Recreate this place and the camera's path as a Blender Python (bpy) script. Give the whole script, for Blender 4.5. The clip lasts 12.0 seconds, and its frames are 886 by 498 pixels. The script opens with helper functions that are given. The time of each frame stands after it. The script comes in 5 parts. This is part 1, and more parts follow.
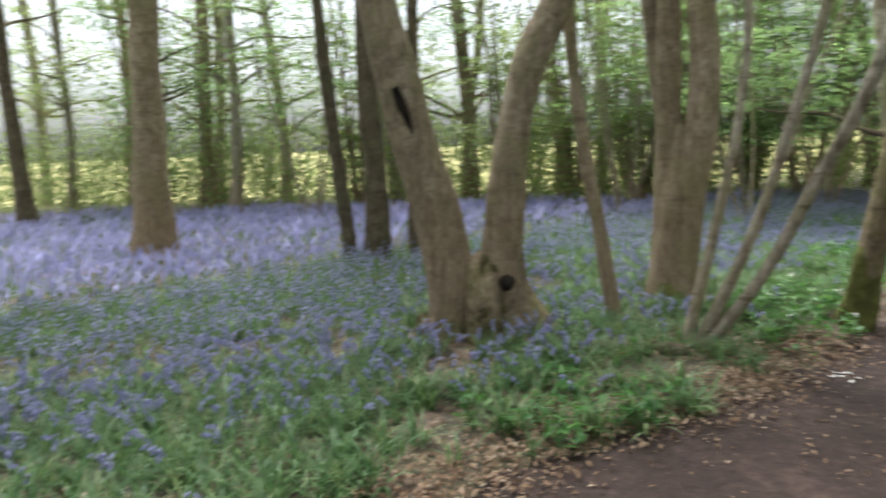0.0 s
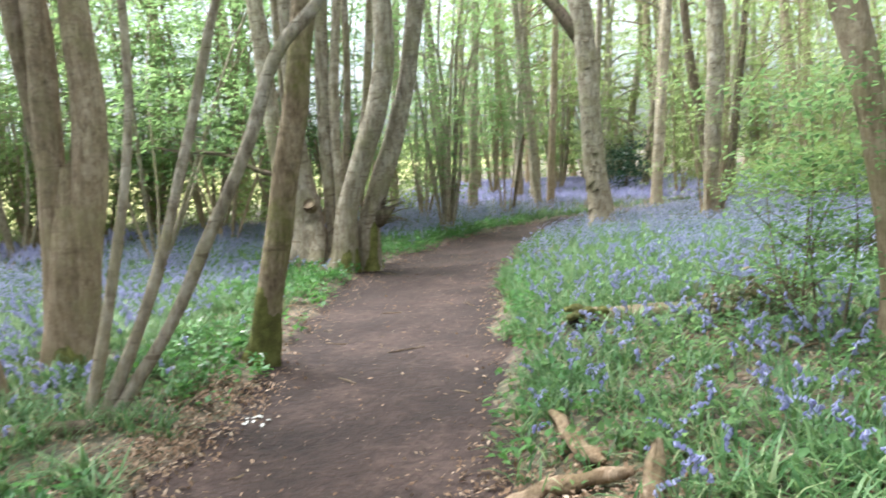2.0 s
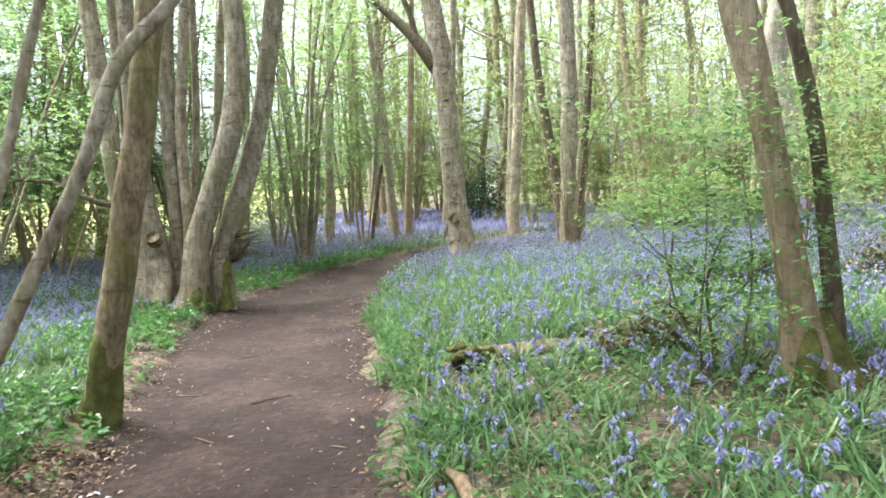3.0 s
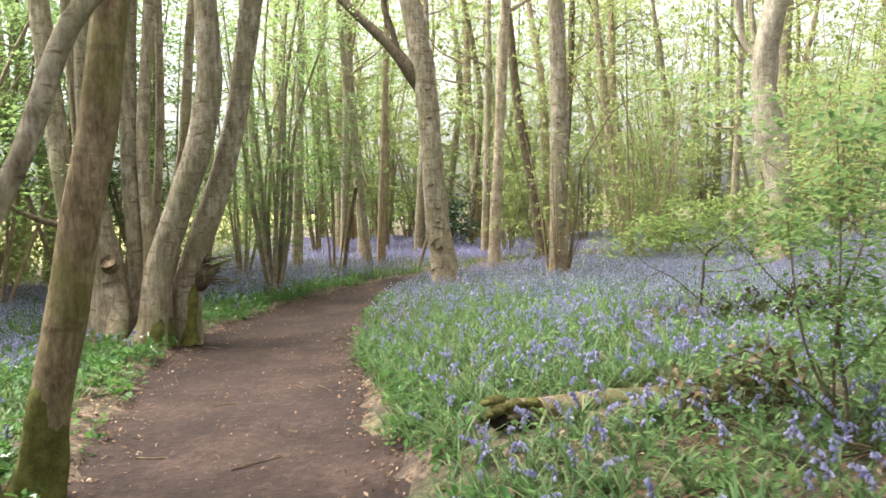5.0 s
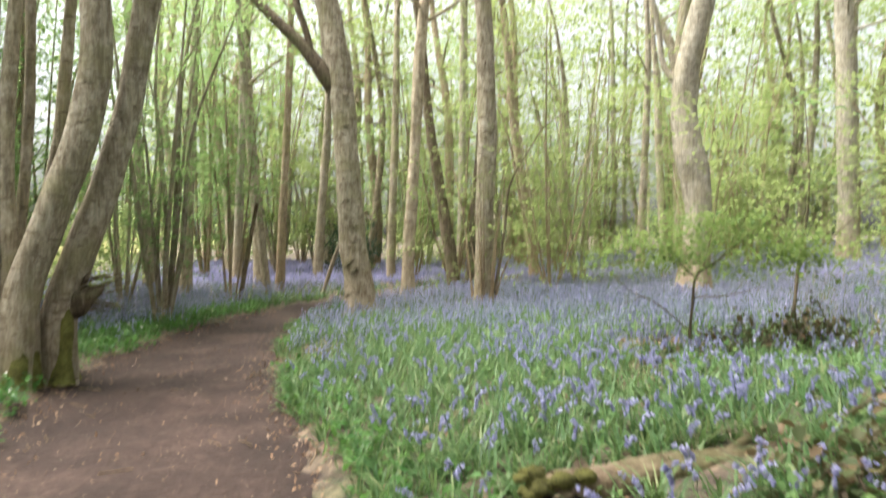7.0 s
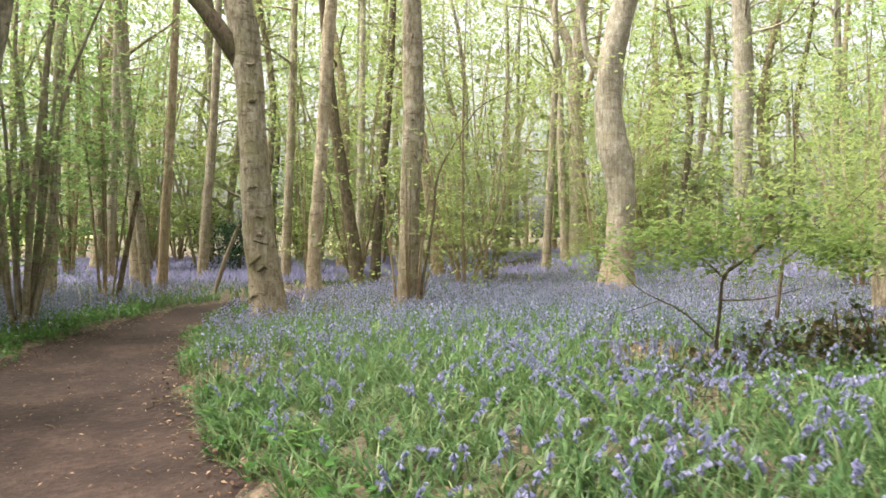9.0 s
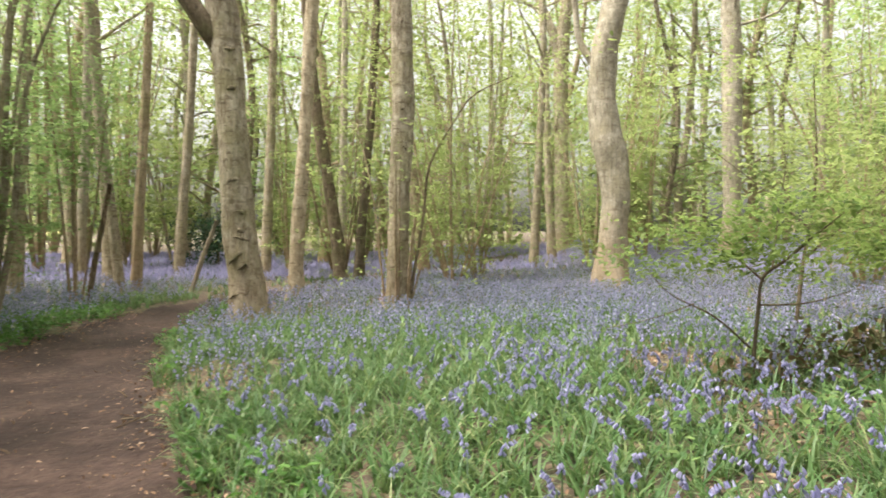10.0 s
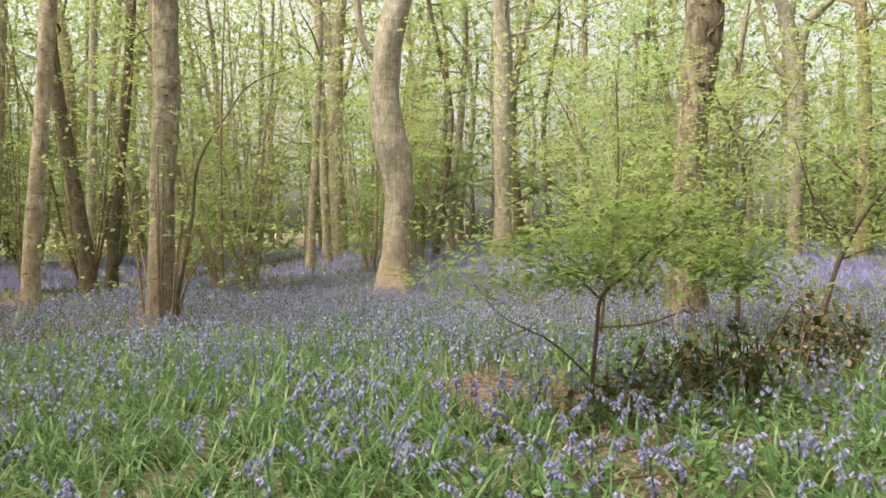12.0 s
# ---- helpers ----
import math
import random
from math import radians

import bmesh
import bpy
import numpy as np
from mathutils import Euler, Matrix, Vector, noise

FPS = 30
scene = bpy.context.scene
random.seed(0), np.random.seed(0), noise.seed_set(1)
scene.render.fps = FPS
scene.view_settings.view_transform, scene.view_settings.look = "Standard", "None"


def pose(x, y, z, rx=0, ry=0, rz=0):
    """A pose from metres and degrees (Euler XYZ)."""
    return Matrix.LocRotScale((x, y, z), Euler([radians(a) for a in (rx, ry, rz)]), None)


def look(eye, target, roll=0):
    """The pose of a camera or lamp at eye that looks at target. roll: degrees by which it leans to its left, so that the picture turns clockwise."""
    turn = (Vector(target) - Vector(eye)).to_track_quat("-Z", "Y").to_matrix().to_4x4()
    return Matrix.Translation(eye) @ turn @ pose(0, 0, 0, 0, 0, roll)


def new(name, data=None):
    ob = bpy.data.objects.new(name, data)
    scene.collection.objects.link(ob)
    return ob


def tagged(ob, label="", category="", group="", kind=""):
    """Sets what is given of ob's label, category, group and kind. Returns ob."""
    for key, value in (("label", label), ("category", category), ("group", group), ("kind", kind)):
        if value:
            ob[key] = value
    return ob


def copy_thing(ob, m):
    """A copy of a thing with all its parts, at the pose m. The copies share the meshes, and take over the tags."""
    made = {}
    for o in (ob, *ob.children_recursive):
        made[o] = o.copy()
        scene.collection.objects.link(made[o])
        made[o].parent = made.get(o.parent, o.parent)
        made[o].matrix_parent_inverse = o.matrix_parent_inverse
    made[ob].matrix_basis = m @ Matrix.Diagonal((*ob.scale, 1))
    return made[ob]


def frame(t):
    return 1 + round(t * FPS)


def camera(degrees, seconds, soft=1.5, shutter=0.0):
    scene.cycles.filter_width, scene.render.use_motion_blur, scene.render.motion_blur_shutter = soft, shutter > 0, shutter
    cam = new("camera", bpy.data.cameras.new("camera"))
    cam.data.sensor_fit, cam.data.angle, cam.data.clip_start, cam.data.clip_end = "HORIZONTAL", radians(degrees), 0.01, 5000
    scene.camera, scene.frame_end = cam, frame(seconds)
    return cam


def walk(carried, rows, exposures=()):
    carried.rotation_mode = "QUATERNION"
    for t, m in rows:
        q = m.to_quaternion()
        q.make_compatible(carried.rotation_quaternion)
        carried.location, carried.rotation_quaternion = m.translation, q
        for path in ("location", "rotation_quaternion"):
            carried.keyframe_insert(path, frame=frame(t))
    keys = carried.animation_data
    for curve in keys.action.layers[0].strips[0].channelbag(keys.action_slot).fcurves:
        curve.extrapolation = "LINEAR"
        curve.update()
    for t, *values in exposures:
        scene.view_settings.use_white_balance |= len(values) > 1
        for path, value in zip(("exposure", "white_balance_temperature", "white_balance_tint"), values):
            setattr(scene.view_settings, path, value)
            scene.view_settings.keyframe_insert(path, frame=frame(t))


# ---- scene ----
PATH = [
    (0, (0.463, 1.787, 1.57), (-1.087, 3.023, 1.307), -2.3),
    (0.5, (0.411, 1.829, 1.624), (-0.789, 3.406, 1.353), -3.3),
    (1, (0.409, 1.905, 1.624), (-0.438, 3.694, 1.341), -2.7),
    (1.5, (0.397, 2.076, 1.638), (-0.133, 3.987, 1.377), -2.6),
    (2, (0.359, 2.228, 1.646), (0.013, 4.184, 1.411), -2.2),
    (2.5, (0.236, 2.449, 1.651), (0.165, 4.441, 1.484), -1.7),
    (3, (0.131, 2.717, 1.625), (0.168, 4.709, 1.459), -1.8),
    (3.5, (0.071, 3.031, 1.651), (0.168, 5.022, 1.486), -1.8),
    (3.7, (-0.021, 3.133, 1.653), (0.097, 5.125, 1.516), -1.6),
    (5.3, (-0.354, 3.994, 1.538), (-0.203, 5.986, 1.44), -1.3),
    (5.5, (-0.408, 4.135, 1.532), (-0.254, 6.127, 1.433), -1.9),
    (6, (-0.51, 4.494, 1.492), (-0.368, 6.488, 1.44), -1.4),
    (6.5, (-0.639, 4.861, 1.441), (-0.426, 6.849, 1.387), -0.6),
    (6.9, (-0.717, 5.143, 1.426), (-0.321, 7.101, 1.369), -0.3),
    (7, (-0.737, 5.214, 1.422), (-0.295, 7.164, 1.392), -0.2),
    (7.1, (-0.755, 5.295, 1.413), (-0.309, 7.244, 1.451), -0.2),
    (7.5, (-0.825, 5.62, 1.376), (-0.362, 7.565, 1.418), -0.1),
    (7.7, (-0.913, 5.739, 1.36), (-0.343, 7.655, 1.402), -0.1),
    (9.3, (-1.086, 7.059, 1.344), (-0.337, 8.913, 1.301), 0.4),
    (9.5, (-1.092, 7.166, 1.344), (-0.343, 9.02, 1.297), 0.4),
    (10, (-1.017, 7.487, 1.369), (-0.22, 9.32, 1.322), 0.3),
    (10.5, (-0.981, 7.753, 1.381), (0.096, 9.438, 1.34), 0.2),
    (11, (-0.906, 8.016, 1.39), (0.274, 9.63, 1.35), 0.2),
    (11.5, (-0.766, 8.279, 1.404), (0.502, 9.825, 1.364), 0.2),
    (12, (-0.727, 8.442, 1.427), (0.571, 9.962, 1.389), 0.5),
]
cam = camera(59.5, 12.0, soft=1.6, shutter=0.4)
walk(cam, [(t, look(eye, target, roll)) for t, eye, target, roll in PATH],
     exposures=[(0.0, 1.74, 5950, 8), (0.5, 1.78, 6000, 10), (1.5, 2.32, 5700, 7), (2.5, 2.46, 5750, 6), (3.5, 2.42, 5950, 10), (5.5, 2.2, 6600, 11), (7.0, 2.14, 6450, 9), (7.5, 1.88, 6500, 7), (9.5, 2.08, 6800, 10), (12.0, 1.7, 7100, 10)])

# ---- world and sun: a bright hazy evening sky over a young canopy ----
world = bpy.data.worlds.new("sky")
scene.world = world
world.use_nodes = True
wn, wl = world.node_tree.nodes, world.node_tree.links
sky = wn.new("ShaderNodeTexSky")
sky.sky_type, sky.sun_disc = "NISHITA", False
sky.sun_elevation, sky.sun_rotation = radians(64), radians(288)
sky.air_density, sky.dust_density, sky.ozone_density = 1.0, 6.0, 1.0
haze = wn.new("ShaderNodeHueSaturation")
haze.inputs["Saturation"].default_value = 0.25
wl.new(sky.outputs["Color"], haze.inputs["Color"])
wl.new(haze.outputs["Color"], wn["Background"].inputs["Color"])
wn["Background"].inputs["Strength"].default_value = 0.102
sun_data = bpy.data.lights.new("sun", "SUN")
sun_data.energy, sun_data.angle, sun_data.color = 2.45, radians(45), (1.0, 0.95, 0.88)
sun = new("sun", sun_data)
sun.matrix_world = look((-12, 4, 26), (0, 0, 0))


# ---- materials ----
def shader(name):
    m = bpy.data.materials.new(name)
    m.use_nodes = True
    nt = m.node_tree
    return m, nt, nt.nodes["Principled BSDF"]


def node(nt, kind, **inputs):
    n = nt.nodes.new(kind)
    for k, v in inputs.items():
        n.inputs[k.replace("_", " ")].default_value = v
    return n


def ramp(nt, fac, stops):
    r = nt.nodes.new("ShaderNodeValToRGB")
    e = r.color_ramp.elements
    while len(e) < len(stops):
        e.new(0.5)
    for el, (p, c) in zip(e, stops):
        el.position, el.color = p, (*c, 1)
    nt.links.new(fac, r.inputs["Fac"])
    return r.outputs["Color"]


def mix(nt, fac, a, b, blend="MIX"):
    n = nt.nodes.new("ShaderNodeMix")
    n.data_type, n.blend_type = "RGBA", blend
    for sock, v in ((n.inputs["Factor"], fac), (n.inputs["A"], a), (n.inputs["B"], b)):
        if isinstance(v, (int, float)):
            sock.default_value = v
        elif isinstance(v, tuple):
            sock.default_value = (*v, 1)
        else:
            nt.links.new(v, sock)
    return n.outputs["Result"]


def noise_tex(nt, scale, detail=4.0, rough=0.6, stretch=None, coord="Object"):
    tc = nt.nodes.new("ShaderNodeTexCoord")
    n = node(nt, "ShaderNodeTexNoise", Scale=scale, Detail=detail, Roughness=rough)
    mp = nt.nodes.new("ShaderNodeMapping")
    if stretch:
        mp.inputs["Scale"].default_value = stretch
    nt.links.new(tc.outputs[coord], mp.inputs["Vector"])
    nt.links.new(mp.outputs["Vector"], n.inputs["Vector"])
    return n.outputs["Fac"]


def bump(nt, bsdf, height, strength, distance):
    b = node(nt, "ShaderNodeBump", Strength=strength, Distance=distance)
    nt.links.new(height, b.inputs["Height"])
    nt.links.new(b.outputs["Normal"], bsdf.inputs["Normal"])


def bark(name, dark, mid, pale, lichen, fissure=9.0, bumps=0.7, bands=0.0, foot=0.0):
    m, nt, b = shader(name)
    grain = noise_tex(nt, fissure, 7, 0.7, (1.9, 1.9, 0.6))
    patch = noise_tex(nt, 2.3, 5, 0.65)
    blotch = noise_tex(nt, 7.0, 4, 0.7, (1, 1, 0.8))
    fine = noise_tex(nt, 42, 4, 0.7, (1, 1, 0.6))
    streak = noise_tex(nt, 16, 5, 0.75, (1.5, 1.5, 0.16))
    rings = noise_tex(nt, 3.6, 4, 0.65, (0.6, 0.6, 2.6))
    col = ramp(nt, grain, [(0.28, dark), (0.50, mid), (0.74, pale)])
    col = mix(nt, ramp(nt, blotch, [(0.50, (0, 0, 0)), (0.60, (0.7, 0.7, 0.7))]), col, pale)
    col = mix(nt, ramp(nt, patch, [(0.48, (0, 0, 0)), (0.62, (0.8, 0.8, 0.8))]), col, lichen)
    col = mix(nt, ramp(nt, rings, [(0.57, (0, 0, 0)), (0.70, (0.5, 0.5, 0.5))]), col, dark)
    col = mix(nt, 0.5, col, ramp(nt, fine, [(0.3, (0.30, 0.30, 0.30)), (0.7, (0.70, 0.70, 0.70))]), "OVERLAY")
    col = mix(nt, 0.6, col, ramp(nt, streak, [(0.36, (0.30, 0.29, 0.27)), (0.62, (0.66, 0.65, 0.63))]), "OVERLAY")
    if bands:
        # dark lenticels lying across the stem
        dash = noise_tex(nt, 5.0, 3, 0.6, (1.1, 1.1, 4.6))
        col = mix(nt, ramp(nt, dash, [(0.60, (0, 0, 0)), (0.67, (bands, bands, bands))]), col, dark)
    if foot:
        # blotchy reddish-brown tint low on the stem, fading out by 1.9 m
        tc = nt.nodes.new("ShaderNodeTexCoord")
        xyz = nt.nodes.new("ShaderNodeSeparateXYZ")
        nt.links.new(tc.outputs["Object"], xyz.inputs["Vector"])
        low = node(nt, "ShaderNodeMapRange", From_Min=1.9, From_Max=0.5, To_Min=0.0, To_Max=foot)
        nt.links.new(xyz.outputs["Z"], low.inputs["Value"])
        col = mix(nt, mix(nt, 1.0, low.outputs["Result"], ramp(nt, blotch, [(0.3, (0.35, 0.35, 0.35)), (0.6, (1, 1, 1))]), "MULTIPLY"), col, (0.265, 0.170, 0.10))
    info = nt.nodes.new("ShaderNodeObjectInfo")
    col = mix(nt, 0.35, col, ramp(nt, info.outputs["Random"], [(0, (0.3, 0.29, 0.26)), (1, (0.68, 0.64, 0.57))]), "OVERLAY")
    nt.links.new(col, b.inputs["Base Color"])
    b.inputs["Roughness"].default_value = 0.9
    b.inputs["Specular IOR Level"].default_value = 0.2
    bump(nt, b, mix(nt, 0.5, mix(nt, 0.45, grain, fine), streak), bumps, 0.045)
    return m


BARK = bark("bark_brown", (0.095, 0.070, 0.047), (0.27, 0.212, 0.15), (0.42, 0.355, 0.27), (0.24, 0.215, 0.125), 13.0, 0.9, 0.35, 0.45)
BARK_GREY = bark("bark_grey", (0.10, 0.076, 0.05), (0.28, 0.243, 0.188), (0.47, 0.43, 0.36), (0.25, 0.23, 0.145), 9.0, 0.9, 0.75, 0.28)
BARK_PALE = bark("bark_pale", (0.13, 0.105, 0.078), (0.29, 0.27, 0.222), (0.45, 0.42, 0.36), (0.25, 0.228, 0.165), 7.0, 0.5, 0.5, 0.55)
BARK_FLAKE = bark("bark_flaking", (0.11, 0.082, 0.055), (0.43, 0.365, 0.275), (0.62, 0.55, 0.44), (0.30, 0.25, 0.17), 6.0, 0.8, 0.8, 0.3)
BARK_MOSSY = bark("bark_mossy", (0.07, 0.05, 0.032), (0.21, 0.16, 0.105), (0.33, 0.27, 0.19), (0.15, 0.145, 0.05), 14.0, 1.0)
BARK_BLOTCH = bark("bark_blotched", (0.035, 0.028, 0.02), (0.15, 0.122, 0.088), (0.36, 0.31, 0.24), (0.17, 0.165, 0.10), 6.0, 1.0)
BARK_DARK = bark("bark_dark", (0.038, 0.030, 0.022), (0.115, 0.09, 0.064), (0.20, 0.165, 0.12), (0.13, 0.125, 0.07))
BRANCH = bark("fallen_bark", (0.045, 0.028, 0.018), (0.16, 0.105, 0.066), (0.38, 0.285, 0.205), (0.17, 0.125, 0.07), 9.0, 1.0, 0.6)
DEADWOOD = bark("dead_wood", (0.045, 0.032, 0.022), (0.15, 0.108, 0.072), (0.31, 0.245, 0.18), (0.13, 0.12, 0.06), 9.0, 1.0, 0.5)


def leafy(name, stops, through_col, gloss=0.45, translucent=0.4):
    m, nt, b = shader(name)
    geo = nt.nodes.new("ShaderNodeNewGeometry")
    patch = noise_tex(nt, 0.35, 2, 0.5)
    col = ramp(nt, geo.outputs["Random Per Island"], stops)
    col = mix(nt, 0.5, col, ramp(nt, patch, [(0.35, (0.36, 0.40, 0.36)), (0.65, (0.62, 0.60, 0.56))]), "OVERLAY")
    nt.links.new(col, b.inputs["Base Color"])
    b.inputs["Roughness"].default_value = gloss
    b.inputs["Specular IOR Level"].default_value = 0.2
    tr = node(nt, "ShaderNodeBsdfTranslucent")
    nt.links.new(mix(nt, 0.6, col, through_col), tr.inputs["Color"])
    ms = node(nt, "ShaderNodeMixShader", Fac=translucent)
    nt.links.new(b.outputs["BSDF"], ms.inputs[1])
    nt.links.new(tr.outputs["BSDF"], ms.inputs[2])
    nt.links.new(ms.outputs["Shader"], nt.nodes["Material Output"].inputs["Surface"])
    return m


LEAF = leafy("young_leaf", [(0, (0.085, 0.13, 0.033)), (0.5, (0.15, 0.20, 0.057)), (1, (0.22, 0.27, 0.095))], (0.38, 0.45, 0.17), 0.5, 0.54)
LEAF_DEEP = leafy("deep_leaf", [(0, (0.055, 0.125, 0.035)), (0.5, (0.105, 0.20, 0.058)), (1, (0.18, 0.29, 0.095))], (0.40, 0.54, 0.21), 0.45, 0.54)
LEAF_SHADE = leafy("shade_leaf", [(0, (0.042, 0.105, 0.034)), (0.5, (0.085, 0.17, 0.056)), (1, (0.145, 0.24, 0.09))], (0.34, 0.48, 0.18), 0.5, 0.54)
LEAF_THORN = leafy("thorn_leaf", [(0, (0.05, 0.095, 0.022)), (0.5, (0.10, 0.155, 0.04)), (1, (0.17, 0.22, 0.07))], (0.30, 0.40, 0.12), 0.5, 0.45)
LEAF_HOLLY = leafy("evergreen_leaf", [(0, (0.012, 0.035, 0.018)), (1, (0.03, 0.075, 0.035))], (0.03, 0.07, 0.03), 0.3, 0.1)
LEAF_BRAMBLE = leafy("bramble_leaf", [(0, (0.035, 0.055, 0.02)), (0.45, (0.07, 0.085, 0.03)), (0.75, (0.13, 0.10, 0.05)), (1, (0.21, 0.13, 0.085))], (0.15, 0.12, 0.05), 0.5, 0.25)
BLADE = leafy("bluebell_blade", [(0, (0.034, 0.088, 0.028)), (0.5, (0.078, 0.150, 0.053)), (0.9, (0.142, 0.212, 0.092)), (1, (0.26, 0.28, 0.145))], (0.25, 0.36, 0.12), 0.38, 0.3)
PETAL = leafy("bluebell_petal", [(0, (0.205, 0.20, 0.40)), (0.5, (0.315, 0.305, 0.52)), (0.85, (0.395, 0.38, 0.585)), (1, (0.45, 0.43, 0.62))], (0.49, 0.48, 0.74), 0.75, 0.48)
STEM = leafy("bluebell_stem", [(0, (0.07, 0.13, 0.05)), (1, (0.12, 0.16, 0.12))], (0.15, 0.25, 0.10), 0.5, 0.2)
MERCURY = leafy("ground_leaf", [(0, (0.026, 0.085, 0.018)), (0.6, (0.055, 0.145, 0.03)), (1, (0.11, 0.21, 0.055))], (0.18, 0.36, 0.08), 0.4, 0.35)
WHITE_PETAL = leafy("white_petal", [(0, (0.70, 0.68, 0.64)), (1, (0.82, 0.80, 0.76))], (0.8, 0.8, 0.75), 0.6, 0.3)
LITTER = leafy("dry_leaf", [(0, (0.09, 0.05, 0.032)), (0.5, (0.20, 0.122, 0.075)), (0.85, (0.29, 0.195, 0.135)), (1, (0.40, 0.30, 0.225))], (0.3, 0.2, 0.1), 0.75, 0.12)
CHIP = leafy("wood_chip", [(0, (0.16, 0.10, 0.07)), (0.7, (0.34, 0.23, 0.16)), (0.93, (0.38, 0.29, 0.22)), (1, (0.60, 0.53, 0.44))], (0.3, 0.2, 0.1), 0.8, 0.05)


def plain(name, stops, scale, rough, bump_by, bump_dist=0.02, coord="Object"):
    m, nt, b = shader(name)
    big = noise_tex(nt, scale, 5, 0.6, None, coord)
    small = noise_tex(nt, scale * 14, 4, 0.65, None, coord)
    col = ramp(nt, mix(nt, 0.45, big, small), stops)
    nt.links.new(col, b.inputs["Base Color"])
    b.inputs["Roughness"].default_value = rough
    b.inputs["Specular IOR Level"].default_value = 0.25
    bump(nt, b, small, bump_by, bump_dist)
    return m


SOIL = plain("trodden_earth", [(0.36, (0.0155, 0.0090, 0.0068)), (0.5, (0.033, 0.0195, 0.0149)), (0.62, (0.064, 0.040, 0.0315))], 1.1, 0.85, 0.8, 0.03)
MOSS = plain("moss", [(0.36, (0.055, 0.05, 0.016)), (0.5, (0.13, 0.125, 0.033)), (0.64, (0.24, 0.23, 0.07))], 9, 0.95, 1.0, 0.02)
MOSS_DARK = plain("shaded_moss", [(0.36, (0.05, 0.040, 0.019)), (0.5, (0.125, 0.102, 0.044)), (0.64, (0.23, 0.19, 0.09))], 8, 0.95, 1.0, 0.03)
HOLLOW = plain("rotten_wood", [(0.4, (0.008, 0.006, 0.005)), (0.6, (0.03, 0.02, 0.014))], 8, 0.95, 0.8)


def make_floor_material():
    m, nt, b = shader("woodland_floor")
    big, small = noise_tex(nt, 0.5, 5, 0.6), noise_tex(nt, 11, 5, 0.7)
    col = ramp(nt, small, [(0.36, (0.030, 0.022, 0.015)), (0.5, (0.085, 0.060, 0.042)), (0.64, (0.21, 0.145, 0.10))])
    col = mix(nt, ramp(nt, big, [(0.46, (0, 0, 0)), (0.66, (0.6, 0.6, 0.6))]), col, ramp(nt, small, [(0.36, (0.028, 0.05, 0.014)), (0.62, (0.08, 0.12, 0.03))]))
    at = nt.nodes.new("ShaderNodeAttribute")
    at.attribute_name = "meadow"
    col = mix(nt, at.outputs["Fac"], col, ramp(nt, small, [(0.35, (0.17, 0.16, 0.045)), (0.65, (0.34, 0.295, 0.095))]))
    nt.links.new(col, b.inputs["Base Color"])
    b.inputs["Roughness"].default_value = 0.95
    bump(nt, b, small, 0.8, 0.04)
    return m


FLOOR = make_floor_material()

# ---- lie of the land ----
# x, y of the path's middle and half its width
TRACK = np.array([(2.6, -16, 1.1), (1.0, -6, 1.2), (-0.2, 0.5, 1.45), (-0.75, 3.0, 1.3), (-1.0, 4.6, 1.05), (-0.95, 6.2, 0.9), (-1.1, 7.6, 0.93),
                  (-1.35, 9.3, 0.95), (-1.6, 11.0, 1.0), (-1.72, 12.6, 1.03), (-1.66, 14.2, 0.96), (-1.4, 16.3, 0.83),
                  (-0.85, 18.6, 0.68), (-0.1, 20.6, 0.6), (1.6, 22.9, 0.55), (4.5, 25.6, 0.55), (9.0, 29.5, 0.55), (15.0, 36.0, 0.55)])


def off_path(x, y):
    """How far a place lies outside the path's edge (negative on it), and on which side: +1 right, -1 left."""
    x, y = np.asarray(x, float), np.asarray(y, float)
    best, side = np.full(x.shape, 1e9), np.ones(x.shape)
    for (ax, ay, ah), (bx, by, bh) in zip(TRACK[:-1], TRACK[1:]):
        dx, dy = bx - ax, by - ay
        k = np.clip(((x - ax) * dx + (y - ay) * dy) / (dx * dx + dy * dy), 0, 1)
        px, py = x - ax - k * dx, y - ay - k * dy
        d = np.hypot(px, py) - (ah + k * (bh - ah))
        near = d < best
        side = np.where(near, np.where(px * dy - py * dx > 0, 1.0, -1.0), side)
        best = np.where(near, d, best)
    return best, side


def wave(x, y, seed=0.0):
    """A soft uneven field between about -1 and 1."""
    return (np.sin(x * 0.9 + 1.3 * np.sin(y * 0.37 + seed) + seed) + np.sin(y * 1.1 + 1.7 * np.sin(x * 0.45 + 2 * seed) + 3 * seed)
            + 0.7 * np.sin(2.3 * x - 1.7 * y + 5 * seed) + 0.5 * np.sin(3.7 * x + 4.3 * y + seed)) / 2.6


def land(x, y):
    x, y = np.asarray(x, float), np.asarray(y, float)
    d, side = off_path(x, y)
    out = np.clip(d, 0, None)
    bank = np.interp(y, [-5, 2, 6, 8, 9, 11, 14, 18, 30], [0.3, 0.45, 0.54, 0.54, 0.48, 0.40, 0.27, 0.13, 0.12]) * (1 - np.exp(-out / 0.85))
    verge = np.interp(y, [6.4, 7.8, 12, 18], [0.04, 0.13, 0.09, 0.04]) * (1 - np.exp(-out / 0.25))
    z = np.where(side > 0, bank, verge)
    z = z + 0.035 * np.clip(x - 9, 0, 26) + 0.03 * wave(0.6 * x, 0.6 * y, 1.0) * np.clip(out / 1.5, 0, 1)
    return z + np.where(d < 0, -0.03 * np.clip(-d / 0.4, 0, 1), 0)


def edge_of_wood(x, y):
    return -0.69 * np.asarray(x, float) + 0.73 * np.asarray(y, float)


